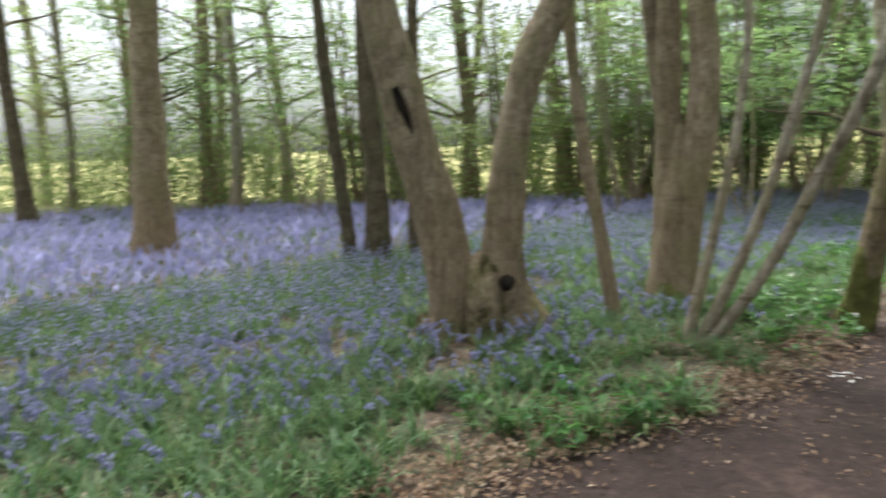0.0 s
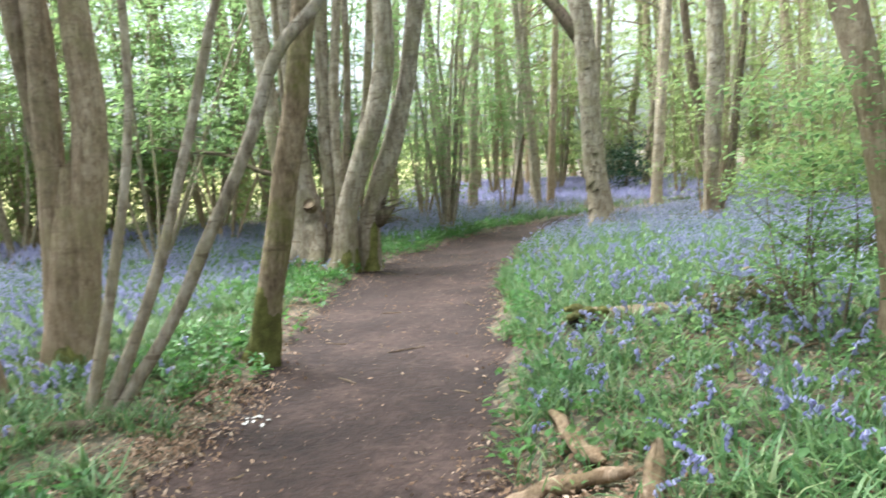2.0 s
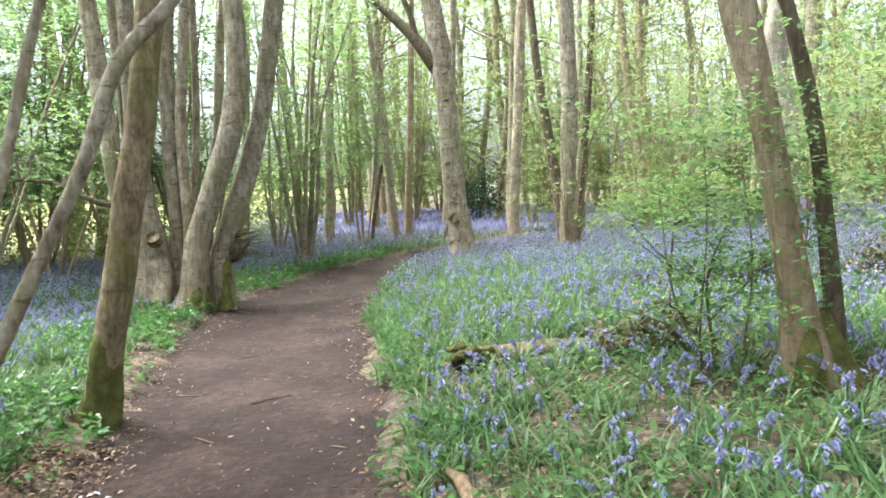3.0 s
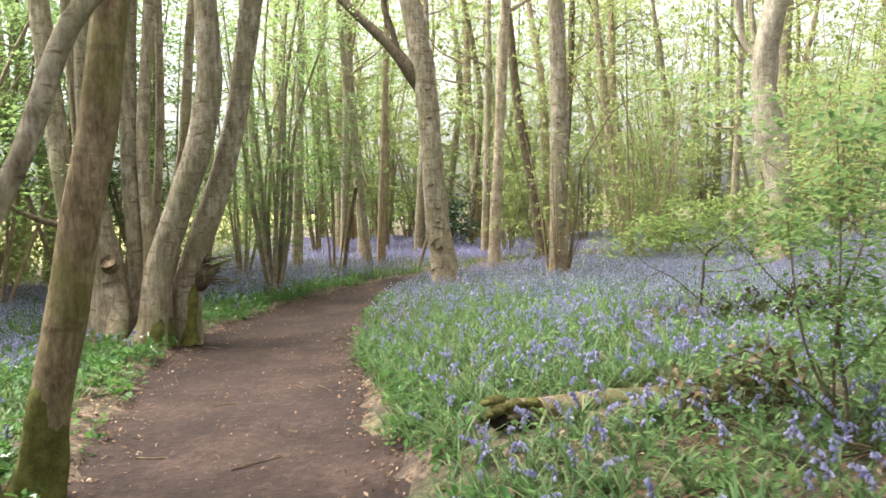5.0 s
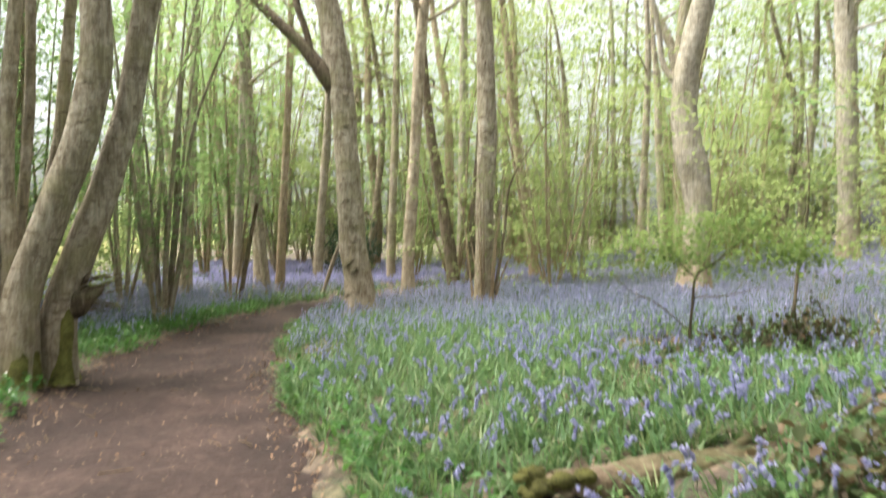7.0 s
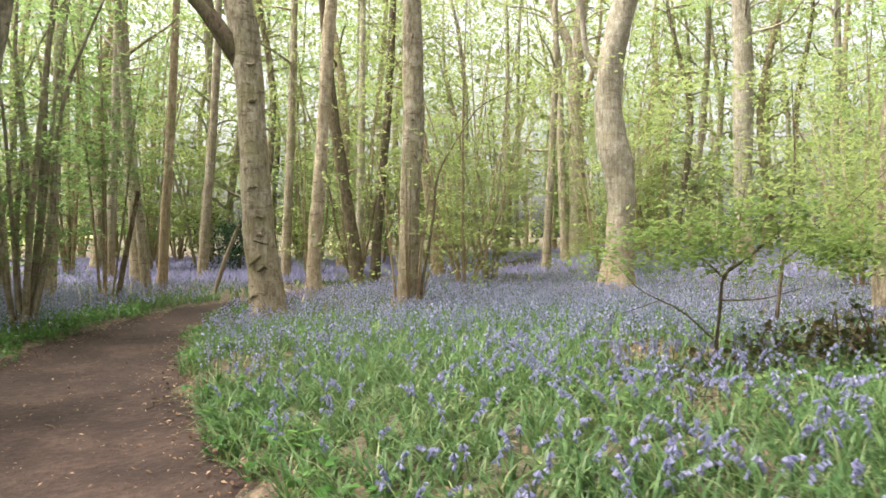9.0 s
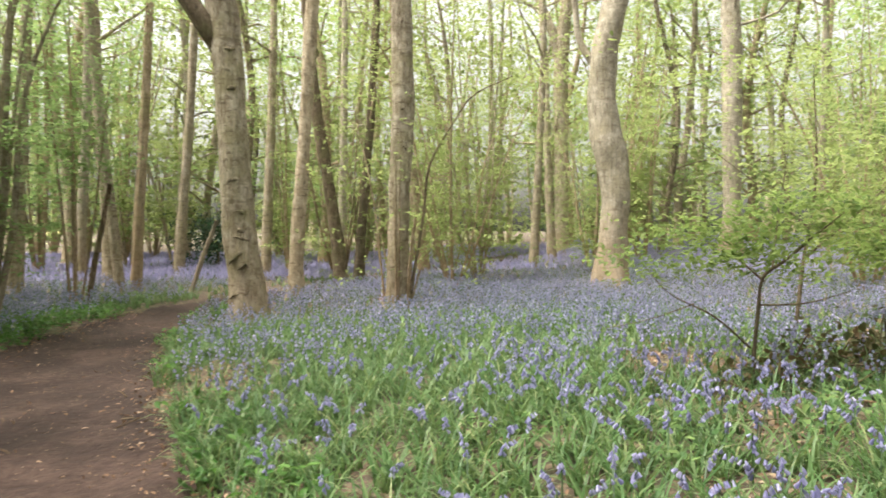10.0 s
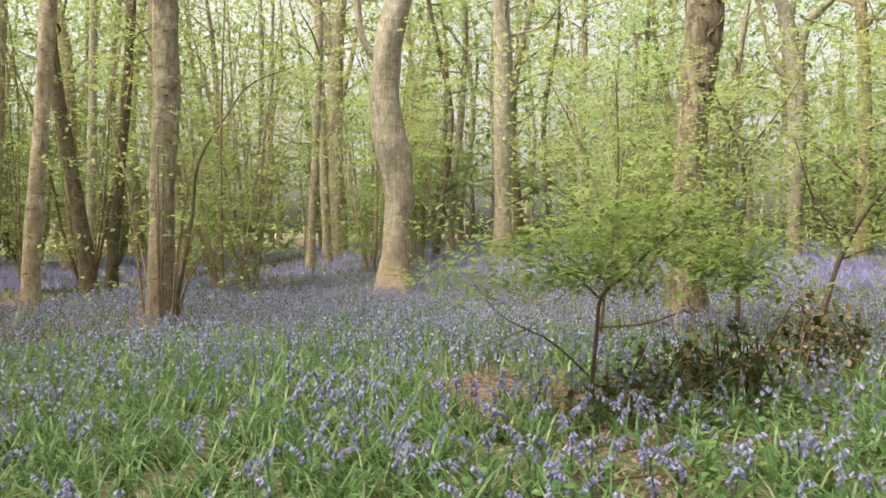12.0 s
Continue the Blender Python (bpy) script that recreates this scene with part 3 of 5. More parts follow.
clump_stems = [
    [(-3.58, 13.32, 0.05, 0.29), (-3.64, 13.35, 0.60, 0.235), (-3.74, 13.36, 1.50, 0.165), (-3.81, 13.38, 2.74, 0.118), (-3.82, 13.40, 4.05, 0.108)],
    [(-3.34, 13.50, 0.05, 0.13), (-3.33, 13.56, 0.45, 0.118), (-3.36, 13.60, 1.16, 0.112), (-3.40, 13.60, 2.62, 0.105), (-3.34, 13.60, 4.12, 0.10)],
    [(-3.07, 13.15, 0.05, 0.20), (-2.95, 13.15, 0.98, 0.165), (-2.66, 13.15, 1.81, 0.155), (-2.40, 13.15, 2.55, 0.148), (-2.31, 13.15, 3.30, 0.144), (-2.33, 13.16, 3.98, 0.140)],
    [(-2.77, 13.42, 0.05, 0.185), (-2.71, 13.40, 0.72, 0.158), (-2.36, 13.40, 1.71, 0.142), (-2.05, 13.42, 2.84, 0.132), (-1.85, 13.43, 4.05, 0.124)],
    [(-3.78, 13.55, 0.05, 0.20), (-3.91, 13.52, 0.72, 0.16), (-4.10, 13.50, 1.58, 0.138), (-4.22, 13.50, 2.75, 0.128), (-4.33, 13.50, 3.83, 0.120)],
    [(-3.90, 13.75, 0.05, 0.12), (-4.00, 13.80, 1.37, 0.088), (-4.07, 13.80, 2.65, 0.080), (-4.15, 13.80, 4.18, 0.072)],
    [(-3.18, 13.45, 0.05, 0.10), (-3.17, 13.50, 1.15, 0.080), (-3.21, 13.50, 2.06, 0.076), (-3.07, 13.50, 4.09, 0.070)],
    [(-3.22, 13.80, 0.05, 0.08), (-3.20, 13.90, 1.55, 0.058), (-3.14, 13.90, 2.16, 0.055), (-3.07, 13.90, 4.20, 0.05)],
    [(-3.20, 13.85, 0.05, 0.10), (-3.05, 14.00, 1.47, 0.072), (-2.85, 14.00, 2.46, 0.066), (-2.71, 14.00, 3.98, 0.06)]]
clump = stand("great coppiced stool of many thick grey stems beside the path", clump_stems, BARK_GREY, 16, name="coppice_tree", top=15, flare=0.4, part_name="stem", crown=(6, 14, 18, 3.0))
o = Vector(clump.location)
part("moss", joined([tube([(0.84, 0.08, -0.05, 0.19), (0.83, 0.07, 0.2, 0.175), (0.85, 0.06, 0.5, 0.14), (0.86, 0.06, 0.7, 0.1)], 14, 5, 0.12, 0.25, 3), tube([(0.53, -0.19, -0.05, 0.20), (0.56, -0.19, 0.2, 0.18), (0.59, -0.18, 0.5, 0.1)], 14, 4, 0.14, 0.25, 7)]), MOSS, clump, "yellow-green moss at the foot")
# solid filler; its dark bark stands in for shade in the gap
part("foot", tube([(0.42, 0.26, -0.15, 0.46), (0.44, 0.28, 0.2, 0.38), (0.46, 0.30, 0.5, 0.26), (0.46, 0.32, 0.75, 0.1)], 22, 5, 0.12, 0.0, 5), BARK_DARK, clump, "fused foot of the stool, coloured dark for the shade between the stems")
for n, root in enumerate([[(-0.34, -0.16, -0.06, 0.15), (-0.18, -0.06, 0.25, 0.17), (-0.07, 0.0, 0.75, 0.15), (-0.06, 0.02, 1.2, 0.1)], [(0.12, -0.34, -0.06, 0.13), (0.10, -0.20, 0.22, 0.16), (0.04, -0.07, 0.7, 0.13)],
                          [(0.36, -0.30, -0.06, 0.12), (0.46, -0.17, 0.2, 0.15), (0.60, -0.10, 0.65, 0.12)]]):
    part("root", tube(root, 12, 5, 0.14, 0.35, n + 2), BARK_GREY, clump)
burr = part("burr", tube([(0.86, 0.06, 0.66, 0.08), (1.03, 0.06, 0.76, 0.11), (1.17, 0.04, 0.82, 0.07), (1.28, 0.04, 0.86, 0.015)], 9, 4, 0.25, 0, 3), BARK_DARK, clump, "dark burr of twigs on the stem")
part("limb", tube([(-0.25, 0.2, 1.35, 0.05), (-0.75, 0.05, 1.45, 0.04), (-1.3, 0.0, 1.72, 0.03), (-2.1, -0.05, 1.82, 0.018), (-2.7, -0.1, 1.95, 0.006)], 7, 5, 0.12, 0, 4), BARK_DARK, clump, "dark low side branch")
lr = np.random.default_rng(21)
low = np.stack([lr.uniform(-2.9, -0.8, 40), lr.normal(0, 0.35, 40), lr.uniform(1.4, 3.0, 40)], 1)
part("foliage", leaves(sprays(low, 18, 0.35, lr), 0.09, 0.06, lr), LEAF_DEEP, clump)
part("stub", tube([(0.06, -0.12, 0.90, 0.09), (0.07, -0.27, 0.98, 0.085)], 9, 2, 0.1), DEADWOOD, clump, "sawn stub")
rng = np.random.default_rng(77)
for n in range(22):
    a, h = rng.uniform(-1.2, 0.9), rng.uniform(0.6, 0.98)
    p = Vector((1.05, 0.06, h))
    q = p + Vector((math.cos(a) * rng.uniform(0.2, 0.55), math.sin(a) * 0.25, rng.uniform(-0.08, 0.2)))
    part("twig", tube([(*p, 0.012), (*(p.lerp(q, 0.5) + Vector((0, 0, 0.03))), 0.008), (*q, 0.003)], 4, 2), BARK_DARK, burr)

oak_stem = [(0.82, 18.62, 0.20, 0.262), (0.67, 18.66, 1.75, 0.219), (0.58, 18.68, 3.47, 0.215), (0.45, 18.71, 4.62, 0.215), (0.31, 18.74, 5.39, 0.191), (0.20, 18.77, 5.87, 0.182)]
oak = stand("tall oak with knotted bark and a crooked dark limb", [oak_stem,
    [(0.60, 18.70, 3.35, 0.07), (0.47, 18.69, 3.80, 0.12), (0.22, 18.70, 4.25, 0.145), (-0.17, 18.80, 4.77, 0.115), (-0.73, 18.95, 5.34, 0.086), (-1.24, 19.11, 5.87, 0.077), (-2.2, 19.3, 6.6, 0.05)],
    [(0.06, 18.72, 4.43, 0.067), (-0.08, 18.75, 5.01, 0.057), (-0.22, 18.80, 5.58, 0.057), (-0.03, 18.82, 5.95, 0.048)]], BARK_GREY, 17, name="oak_tree", limb_mat=BARK_DARK, top=16, flare=0.25, extend=(0,), crown=(6.5, 14, 14, 3.2))
knots(oak, oak_stem, [(0.6 + 0.21 * k, -1.6 + 0.35 * math.sin(5.3 * k), 1.1 + 0.5 * math.sin(2.9 * k)) for k in range(16)], BARK_BLOTCH, 1.05)
t2_stem = [(2.98, 18.37, 0.2, 0.176), (2.99, 18.37, 1.42, 0.165), (3.04, 18.35, 3.15, 0.164), (3.01, 18.36, 4.86, 0.155)]
t2 = stand("straight grey-green tree with shoots round its foot", [t2_stem], BARK_GREY, 18, top=15, flare=0.2)
knots(t2, t2_stem, [(1.3, -1.6, 0.4), (1.85, -2.0, 0.3), (2.6, -1.2, 0.4), (3.3, -1.9, 0.3), (3.9, -1.4, 0.4), (4.3, -2.0, 0.3)], BARK_DARK, 0.6)
rng = np.random.default_rng(5)
for n in range(11):
    a, far, h = rng.uniform(0, 2 * math.pi), rng.uniform(0.15, 0.5), rng.uniform(1.2, 3.4)
    c, s = math.cos(a), math.sin(a)
    part("shoot", tube([(0.18 * c, 0.18 * s, -0.02, 0.02), ((0.2 + far * 0.3) * c, (0.2 + far * 0.3) * s, h * 0.5, 0.015), ((0.2 + far) * c, (0.2 + far) * s, h, 0.005)], 5, 3), BARK, t2)
shoots = np.stack([rng.normal(0, 0.75, 60), rng.normal(0, 0.75, 60), rng.uniform(0.5, 3.6, 60)], 1)
part("foliage", leaves(sprays(shoots, 12, 0.35, rng), 0.09, 0.055, rng), LEAF, t2)
part("shoot", tube([(0.15, -0.15, 0.3, 0.025), (0.33, -0.2, 1.5, 0.022), (0.42, -0.2, 2.2, 0.018), (0.8, -0.3, 2.9, 0.013), (1.0, -0.3, 3.2, 0.012), (1.7, -0.4, 3.6, 0.006)], 6, 4), BARK_DARK, t2, "dark bent side shoot")
stand("slim tree with flaking pale bark", [[(2.26, 21.99, 0.25, 0.150), (2.31, 21.97, 1.48, 0.131), (2.41, 21.93, 3.06, 0.120), (2.56, 21.87, 5.76, 0.125)]], BARK_FLAKE, 19, top=14)
beech_stem = [(8.42, 20.57, 0.35, 0.33), (8.43, 20.56, 1.26, 0.276), (8.47, 20.53, 2.25, 0.287), (8.34, 20.63, 3.10, 0.318), (8.25, 20.72, 4.01, 0.276), (8.27, 20.69, 5.0, 0.264), (8.44, 20.55, 5.98, 0.264)]
beech = stand("stout smooth grey tree with a kinked trunk", [beech_stem, [(8.1, 20.8, 4.75, 0.09), (7.89, 21.02, 5.27, 0.066), (7.82, 21.08, 5.98, 0.066), (7.6, 21.2, 7.2, 0.05)]], BARK_PALE, 20, top=17, flare=0.4, extend=(0,), crown=(7.5, 15, 16, 3.6))
knots(beech, beech_stem, [(2.2, -2.6, 0.3), (3.15, -2.0, 0.5), (5.0, -2.2, 0.5)], BARK, 0.7)
stand("far forked grey tree", [[(16.61, 35.49, 0.5, 0.325), (16.59, 35.51, 4.06, 0.301), (16.57, 35.52, 8.68, 0.300), (16.72, 35.40, 10.98, 0.254)],
    [(16.55, 35.55, 8.2, 0.23), (16.22, 35.83, 9.94, 0.208), (15.86, 36.13, 10.97, 0.162)]], BARK_GREY, 21, top=18, crown=(9, 17, 14, 3.6))
stand("straight pale grey tree among the bluebells", [[(17.65, 26.87, 0.6, 0.35), (17.62, 26.89, 4.56, 0.321), (17.60, 26.91, 7.38, 0.301), (17.52, 26.99, 9.25, 0.282)]], BARK_PALE, 22, top=18, crown=(8, 16, 14, 3.6))
far5_stem = [(7.92, 13.84, 0.3, 0.248), (7.93, 13.84, 2.27, 0.205), (7.96, 13.81, 2.97, 0.205), (8.02, 13.76, 3.68, 0.212), (8.05, 13.73, 4.38, 0.226)]
far5 = stand("thick tree with dark blotched bark behind a bush", [far5_stem], BARK_BLOTCH, 23, top=15, flare=0.3, crown=(6, 14, 14, 3.2))
knots(far5, far5_stem, [(3.0 + 0.12 * k, -2.6 + 0.37 * ((k * 7) % 5), 0.7) for k in range(12)], BARK_DARK, 1.1)
stand("gnarled pale tree dividing high up into crooked boughs", [[(23.75, 19.94, 0.7, 0.306), (23.77, 19.92, 3.59, 0.278), (23.73, 19.96, 6.62, 0.300), (23.46, 20.19, 8.40, 0.214), (23.32, 20.31, 8.93, 0.179)],
    [(23.73, 19.96, 6.70, 0.215), (24.01, 19.72, 8.23, 0.161), (24.54, 19.26, 8.95, 0.125)], [(23.66, 20.02, 6.1, 0.107), (23.28, 20.34, 6.80, 0.089), (23.07, 20.52, 7.51, 0.072)]], BARK_PALE, 24, top=16, crown=(9, 15, 12, 3.2))
rt = stand("grey tree with mossy spreading foot among bluebells", [[(2.11, 6.67, 0.3, 0.150), (2.05, 6.67, 0.84, 0.093), (1.99, 6.68, 1.23, 0.080), (1.89, 6.68, 1.81, 0.081), (1.74, 6.69, 2.47, 0.088)]], BARK, 25, top=12, flare=0.35, crown=(4.5, 11, 9, 2.2))
part("moss", tube([(0.04, -0.02, -0.05, 0.165), (0.035, -0.015, 0.10, 0.128), (0.02, -0.01, 0.24, 0.10), (0.0, 0.0, 0.40, 0.06)], 18, 6, 0.2, 0.3, 6), MOSS, rt, "brown-green moss on the foot")
stand("slender dark tree beside a larger trunk", [[(2.36, 6.85, 0.3, 0.067), (2.29, 6.86, 1.29, 0.046), (2.20, 6.86, 1.95, 0.043), (2.07, 6.87, 2.51, 0.039)]], BARK_DARK, 26, top=9, flare=0.3, crown=(4, 9, 6, 1.8))
stand("dark stem rising beside a mossy-footed tree", [[(2.72, 6.72, 0.3, 0.10), (2.68, 6.72, 0.9, 0.075), (2.66, 6.72, 1.6, 0.066), (2.60, 6.72, 2.5, 0.06)]], BARK_DARK, 261, top=10, flare=0.3, crown=(4.5, 10, 6, 1.8))
# wide dense crown out of view, added to shade the bluebells below
stand("dark-barked tree standing in bluebells", [[(-11.04, 5.54, 0.0, 0.30), (-11.02, 5.56, 1.0, 0.256), (-10.98, 5.61, 2.62, 0.219), (-10.95, 5.65, 3.79, 0.200)]], BARK, 27, top=15, flare=0.3, crown=(6.5, 14, 28, 5.0), dense=22)
# high crown made denser than the rest, to throw shade on the carpet
stand("group of dark stems from one foot", [[(-7.83, 7.34, 0.0, 0.175), (-7.83, 7.34, 1.32, 0.144), (-7.86, 7.31, 2.38, 0.128), (-7.87, 7.30, 3.41, 0.105)],
    [(-8.05, 7.07, 0.0, 0.095), (-8.12, 6.98, 1.33, 0.087), (-8.18, 6.90, 2.54, 0.085), (-8.21, 6.86, 3.44, 0.070)],
    [(-7.54, 7.70, 0.0, 0.088), (-7.51, 7.74, 1.29, 0.087), (-7.48, 7.78, 3.39, 0.070)]], BARK_DARK, 28, top=12, flare=0.2, crown=(4.6, 11, 20, 3.0), dense=18)
stand("dark tree at the edge of the wood", [[(-18.76, 5.33, 0.0, 0.227), (-18.79, 5.29, 1.45, 0.175), (-18.84, 5.23, 2.92, 0.160), (-18.88, 5.18, 5.08, 0.146)]], BARK_DARK, 29, top=13, crown=(3, 12, 12, 2.6))
for x, y, lean, s in ((0.50, 23.71, (0.51, -0.21, 1.5), 30), (-1.33, 21.99, (0.38, -0.15, 2.1), 31)):
    z = float(land(x, y))
    ob = new("leaning_pole", mesh_of("leaning_pole", *tube([(0, 0, -0.05, 0.048), (lean[0] * 0.5, lean[1] * 0.5, lean[2] * 0.5, 0.046), (*lean, 0.035)], 8, 4), BARK_PALE if s == 30 else DEADWOOD))
    ob.location = (x, y, z)
    tagged(ob, "bare pale pole leaning beside the path", "branch", "leaning poles")


# straight stems standing beyond the bend of the path
for k, (x, y, r, lx, ly, mat) in enumerate([(-2.6, 24.1, 0.13, 0.2, 0.1, BARK_GREY), (-0.9, 26.4, 0.15, -0.3, 0.1, BARK_GREY), (-0.45, 25.0, 0.11, 0.25, 0.0, BARK), (-0.75, 24.6, 0.10, -0.5, 0.1, BARK_GREY), (0.75, 29.3, 0.14, 0.35, 0.1, BARK_GREY),
                                            (-1.6, 28.2, 0.13, 0.2, -0.1, BARK_PALE), (-3.6, 25.8, 0.15, -0.4, 0.1, BARK_GREY), (2.8, 27.9, 0.13, 0.2, 0.1, BARK_GREY), (4.15, 25.3, 0.15, -0.75, 0.1, BARK_DARK), (4.6, 25.6, 0.12, 0.45, 0.2, BARK_DARK),
                                            (7.6, 28.6, 0.17, -0.7, 0.1, BARK), (-4.9, 24.0, 0.12, 0.3, 0.0, BARK_GREY), (5.6, 30.5, 0.14, 0.1, 0.1, BARK_PALE), (10.6, 27.5, 0.13, 0.3, 0.1, BARK_GREY), (13.4, 31.0, 0.16, -0.2, 0.1, BARK_GREY)]):
    stand("slim straight woodland tree beyond the bend", [[(x, y, 0.0, r * 1.15), (x + 0.25 * lx, y + 0.25 * ly, 1.4, r), (x + 0.9 * lx, y + ly, 4.5, r * 0.85), (x + 1.3 * lx, y + 1.6 * ly, 7.5, r * 0.7)]], mat, 400 + k, top=14, flare=0.2, crown=(3.5, 11, 7, 2.2), group="trees beyond the bend", sides=10)


# ---- hazels, saplings and the wood behind ----
def hazel(label, x, y, seed, stems=7, height=5.5, spread=1.6, sprays_n=70, per=18, lo=0.8, leaf_mat=None, bark_mat=None, leaf=0.085, thick=0.045, name="hazel", twigs=3):
    rng = np.random.default_rng(seed)
    owner = thing(name, x, y, label, "shrub", "hazels")
    at = []
    for n in range(stems):
        a = 2 * math.pi * n / stems + rng.normal(0, 0.4)
        far, h = spread * rng.uniform(0.35, 1.1), height * rng.uniform(0.7, 1.1)
        r = thick * rng.uniform(0.6, 1.1)
        c, s = math.cos(a), math.sin(a)
        pts = [(0.08 * c, 0.08 * s, -0.06, r), (0.08 * c + 0.22 * far * c, 0.08 * s + 0.22 * far * s, h * 0.25, r * 0.85),
               (0.5 * far * c + rng.normal(0, 0.1), 0.5 * far * s + rng.normal(0, 0.1), h * 0.6, r * 0.6), (far * c + rng.normal(0, 0.15), far * s + rng.normal(0, 0.15), h, r * 0.2)]
        stem = part("stem", tube(pts, 6, 4, 0.06, 0, seed + n), bark_mat or BARK, owner)
        curve = spline(pts, 8)[:, :3]
        curve = curve[curve[:, 2] > lo]
        pick = curve[rng.integers(len(curve), size=max(1, int(0.85 * sprays_n) // stems))]
        out = pick + rng.normal(0, 0.33, pick.shape) * (spread * 0.6, spread * 0.6, 0.5)
        at.append(out)
        for p, q in zip(pick[:twigs], out[:twigs]):
            part("twig", tube([(*p, 0.010), (*(0.5 * (p + q) + (0, 0, 0.05)), 0.007), (*q, 0.003)], 4, 2), bark_mat or BARK, stem)
    part("foliage", leaves(sprays(np.concatenate(at), int(per * 1.8), 0.45, rng, 0.09), leaf * 0.88, leaf * 0.58, rng, 0.87), leaf_mat or LEAF, owner)
    return owner


HZ = "coppiced hazel with fresh light green leaves"
hazel(HZ + " at the path edge", -2.42, 18.55, 41, 9, 6.5, 1.5, 230, 18, 1.0, LEAF_DEEP, BARK_GREY, 0.085, 0.055)
for k, (x, y, st, h, sp, lf) in enumerate([(-6.3, 13.6, 7, 5.5, 2.0, LEAF_DEEP), (-5.2, 18.2, 8, 6.5, 1.6, LEAF_DEEP), (-1.5, 22.2, 6, 6.0, 1.0, LEAF_DEEP),
                                           (-3.6, 22.0, 8, 7.0, 1.5, LEAF_DEEP), (3.6, 28.5, 8, 6.5, 1.4, LEAF), (5.9, 22.8, 8, 5.5, 1.7, LEAF),
                                           (7.4, 24.6, 9, 6.0, 1.7, LEAF), (4.4, 26.5, 8, 6.5, 1.8, LEAF), (11.4, 25.5, 7, 5.5, 1.8, LEAF), (15.8, 21.4, 7, 5.5, 1.9, LEAF),
                                           (12.0, 17.6, 7, 4.6, 1.9, LEAF), (17.5, 14.2, 7, 5.4, 2.0, LEAF), (20.5, 22.5, 7, 5.5, 2.0, LEAF), (13.0, 28.0, 8, 6.0, 1.9, LEAF), (9.0, 30.0, 8, 6.0, 1.8, LEAF),
                                           (20.0, 14.5, 7, 5.2, 2.0, LEAF), (-6.4, 16.4, 7, 6.0, 1.9, LEAF_DEEP), (-7.6, 18.4, 7, 6.0, 1.9, LEAF_DEEP), (-9.3, 14.2, 7, 5.5, 1.9, LEAF_DEEP), (-5.0, 20.8, 7, 6.0, 1.7, LEAF_DEEP), (-10.5, 16.5, 7, 5.5, 1.9, LEAF_DEEP), (-13.5, 9.6, 6, 5.0, 1.6, LEAF_DEEP), (-5.9, 18.0, 7, 6.0, 1.9, LEAF_DEEP)]):
    hazel(HZ, x, y, 50 + k, max(4, st - 2), h + 1.0, sp * 1.4, 190 if x > -4 else 150, 18, 0.6 if x > 1 else 2.0, lf, BARK if k % 3 else BARK_GREY, 0.10, 0.036)

for k, (x, y) in enumerate([(-7.6, 18.0), (-4.7, 18.6), (-9.2, 18.6)]):
    hazel("tall hazel with shaded deep green leaves", x, y, 150 + k, 6, 8.5, 2.6, 250, 20, 1.4, LEAF_SHADE if k % 2 else LEAF_DEEP, BARK, 0.12, 0.045)


def build_far_kinds():
    """Six tall trees and four coppices, planted again and again in the wood behind."""
    kinds = []
    for k in range(6):
        rng = np.random.default_rng(200 + k)
        h, r = rng.uniform(12, 17), rng.uniform(0.11, 0.23)
        owner = thing("tree", 0, 0, "tall slender woodland tree in young leaf", "tree", "trees of the wood", z=0)
        b = [BARK, BARK_GREY, BARK_GREY, BARK_BLOTCH, BARK, BARK_PALE][k]
        stem = [(0, 0, -0.2, r * 1.25), (rng.normal(0, 0.08), rng.normal(0, 0.08), 1.2, r), (rng.normal(0, 0.3), rng.normal(0, 0.3), h * 0.4, r * 0.85),
                (rng.normal(0, 0.5), rng.normal(0, 0.5), h * 0.75, r * 0.5), (rng.normal(0, 0.7), rng.normal(0, 0.7), h, 0.03)]
        part("trunk", tube(stem, 9, 5, 0.06, 0.3, k), b, owner)
        limbs_and_crown(owner, np.zeros(3), [stem], rng, b, LEAF if k % 3 else LEAF_DEEP, 1.8, min(h * 0.85, 12.5), 14, 2.8, 10, 17, 0.15)
        kinds.append(owner)
    for k in range(5):
        kinds.append(hazel("coppiced woodland poles in young leaf", 0, 0, 300 + k, 6 + k % 3, 6.5 + 0.8 * k, 1.9, 135, 14, 1.0, LEAF if k < 3 else LEAF_DEEP, BARK_GREY if k % 2 else BARK, 0.16, 0.055, name="coppice", twigs=0))
        kinds[-1].location = (0, 0, 0)
        kinds[-1]["group"] = "coppices of the wood"
    return kinds


LANES = [(0.9036, 0.4284, 27.0), (0.7004, 0.7137, 26.2), (0.5363, 0.8440, 32.3)]


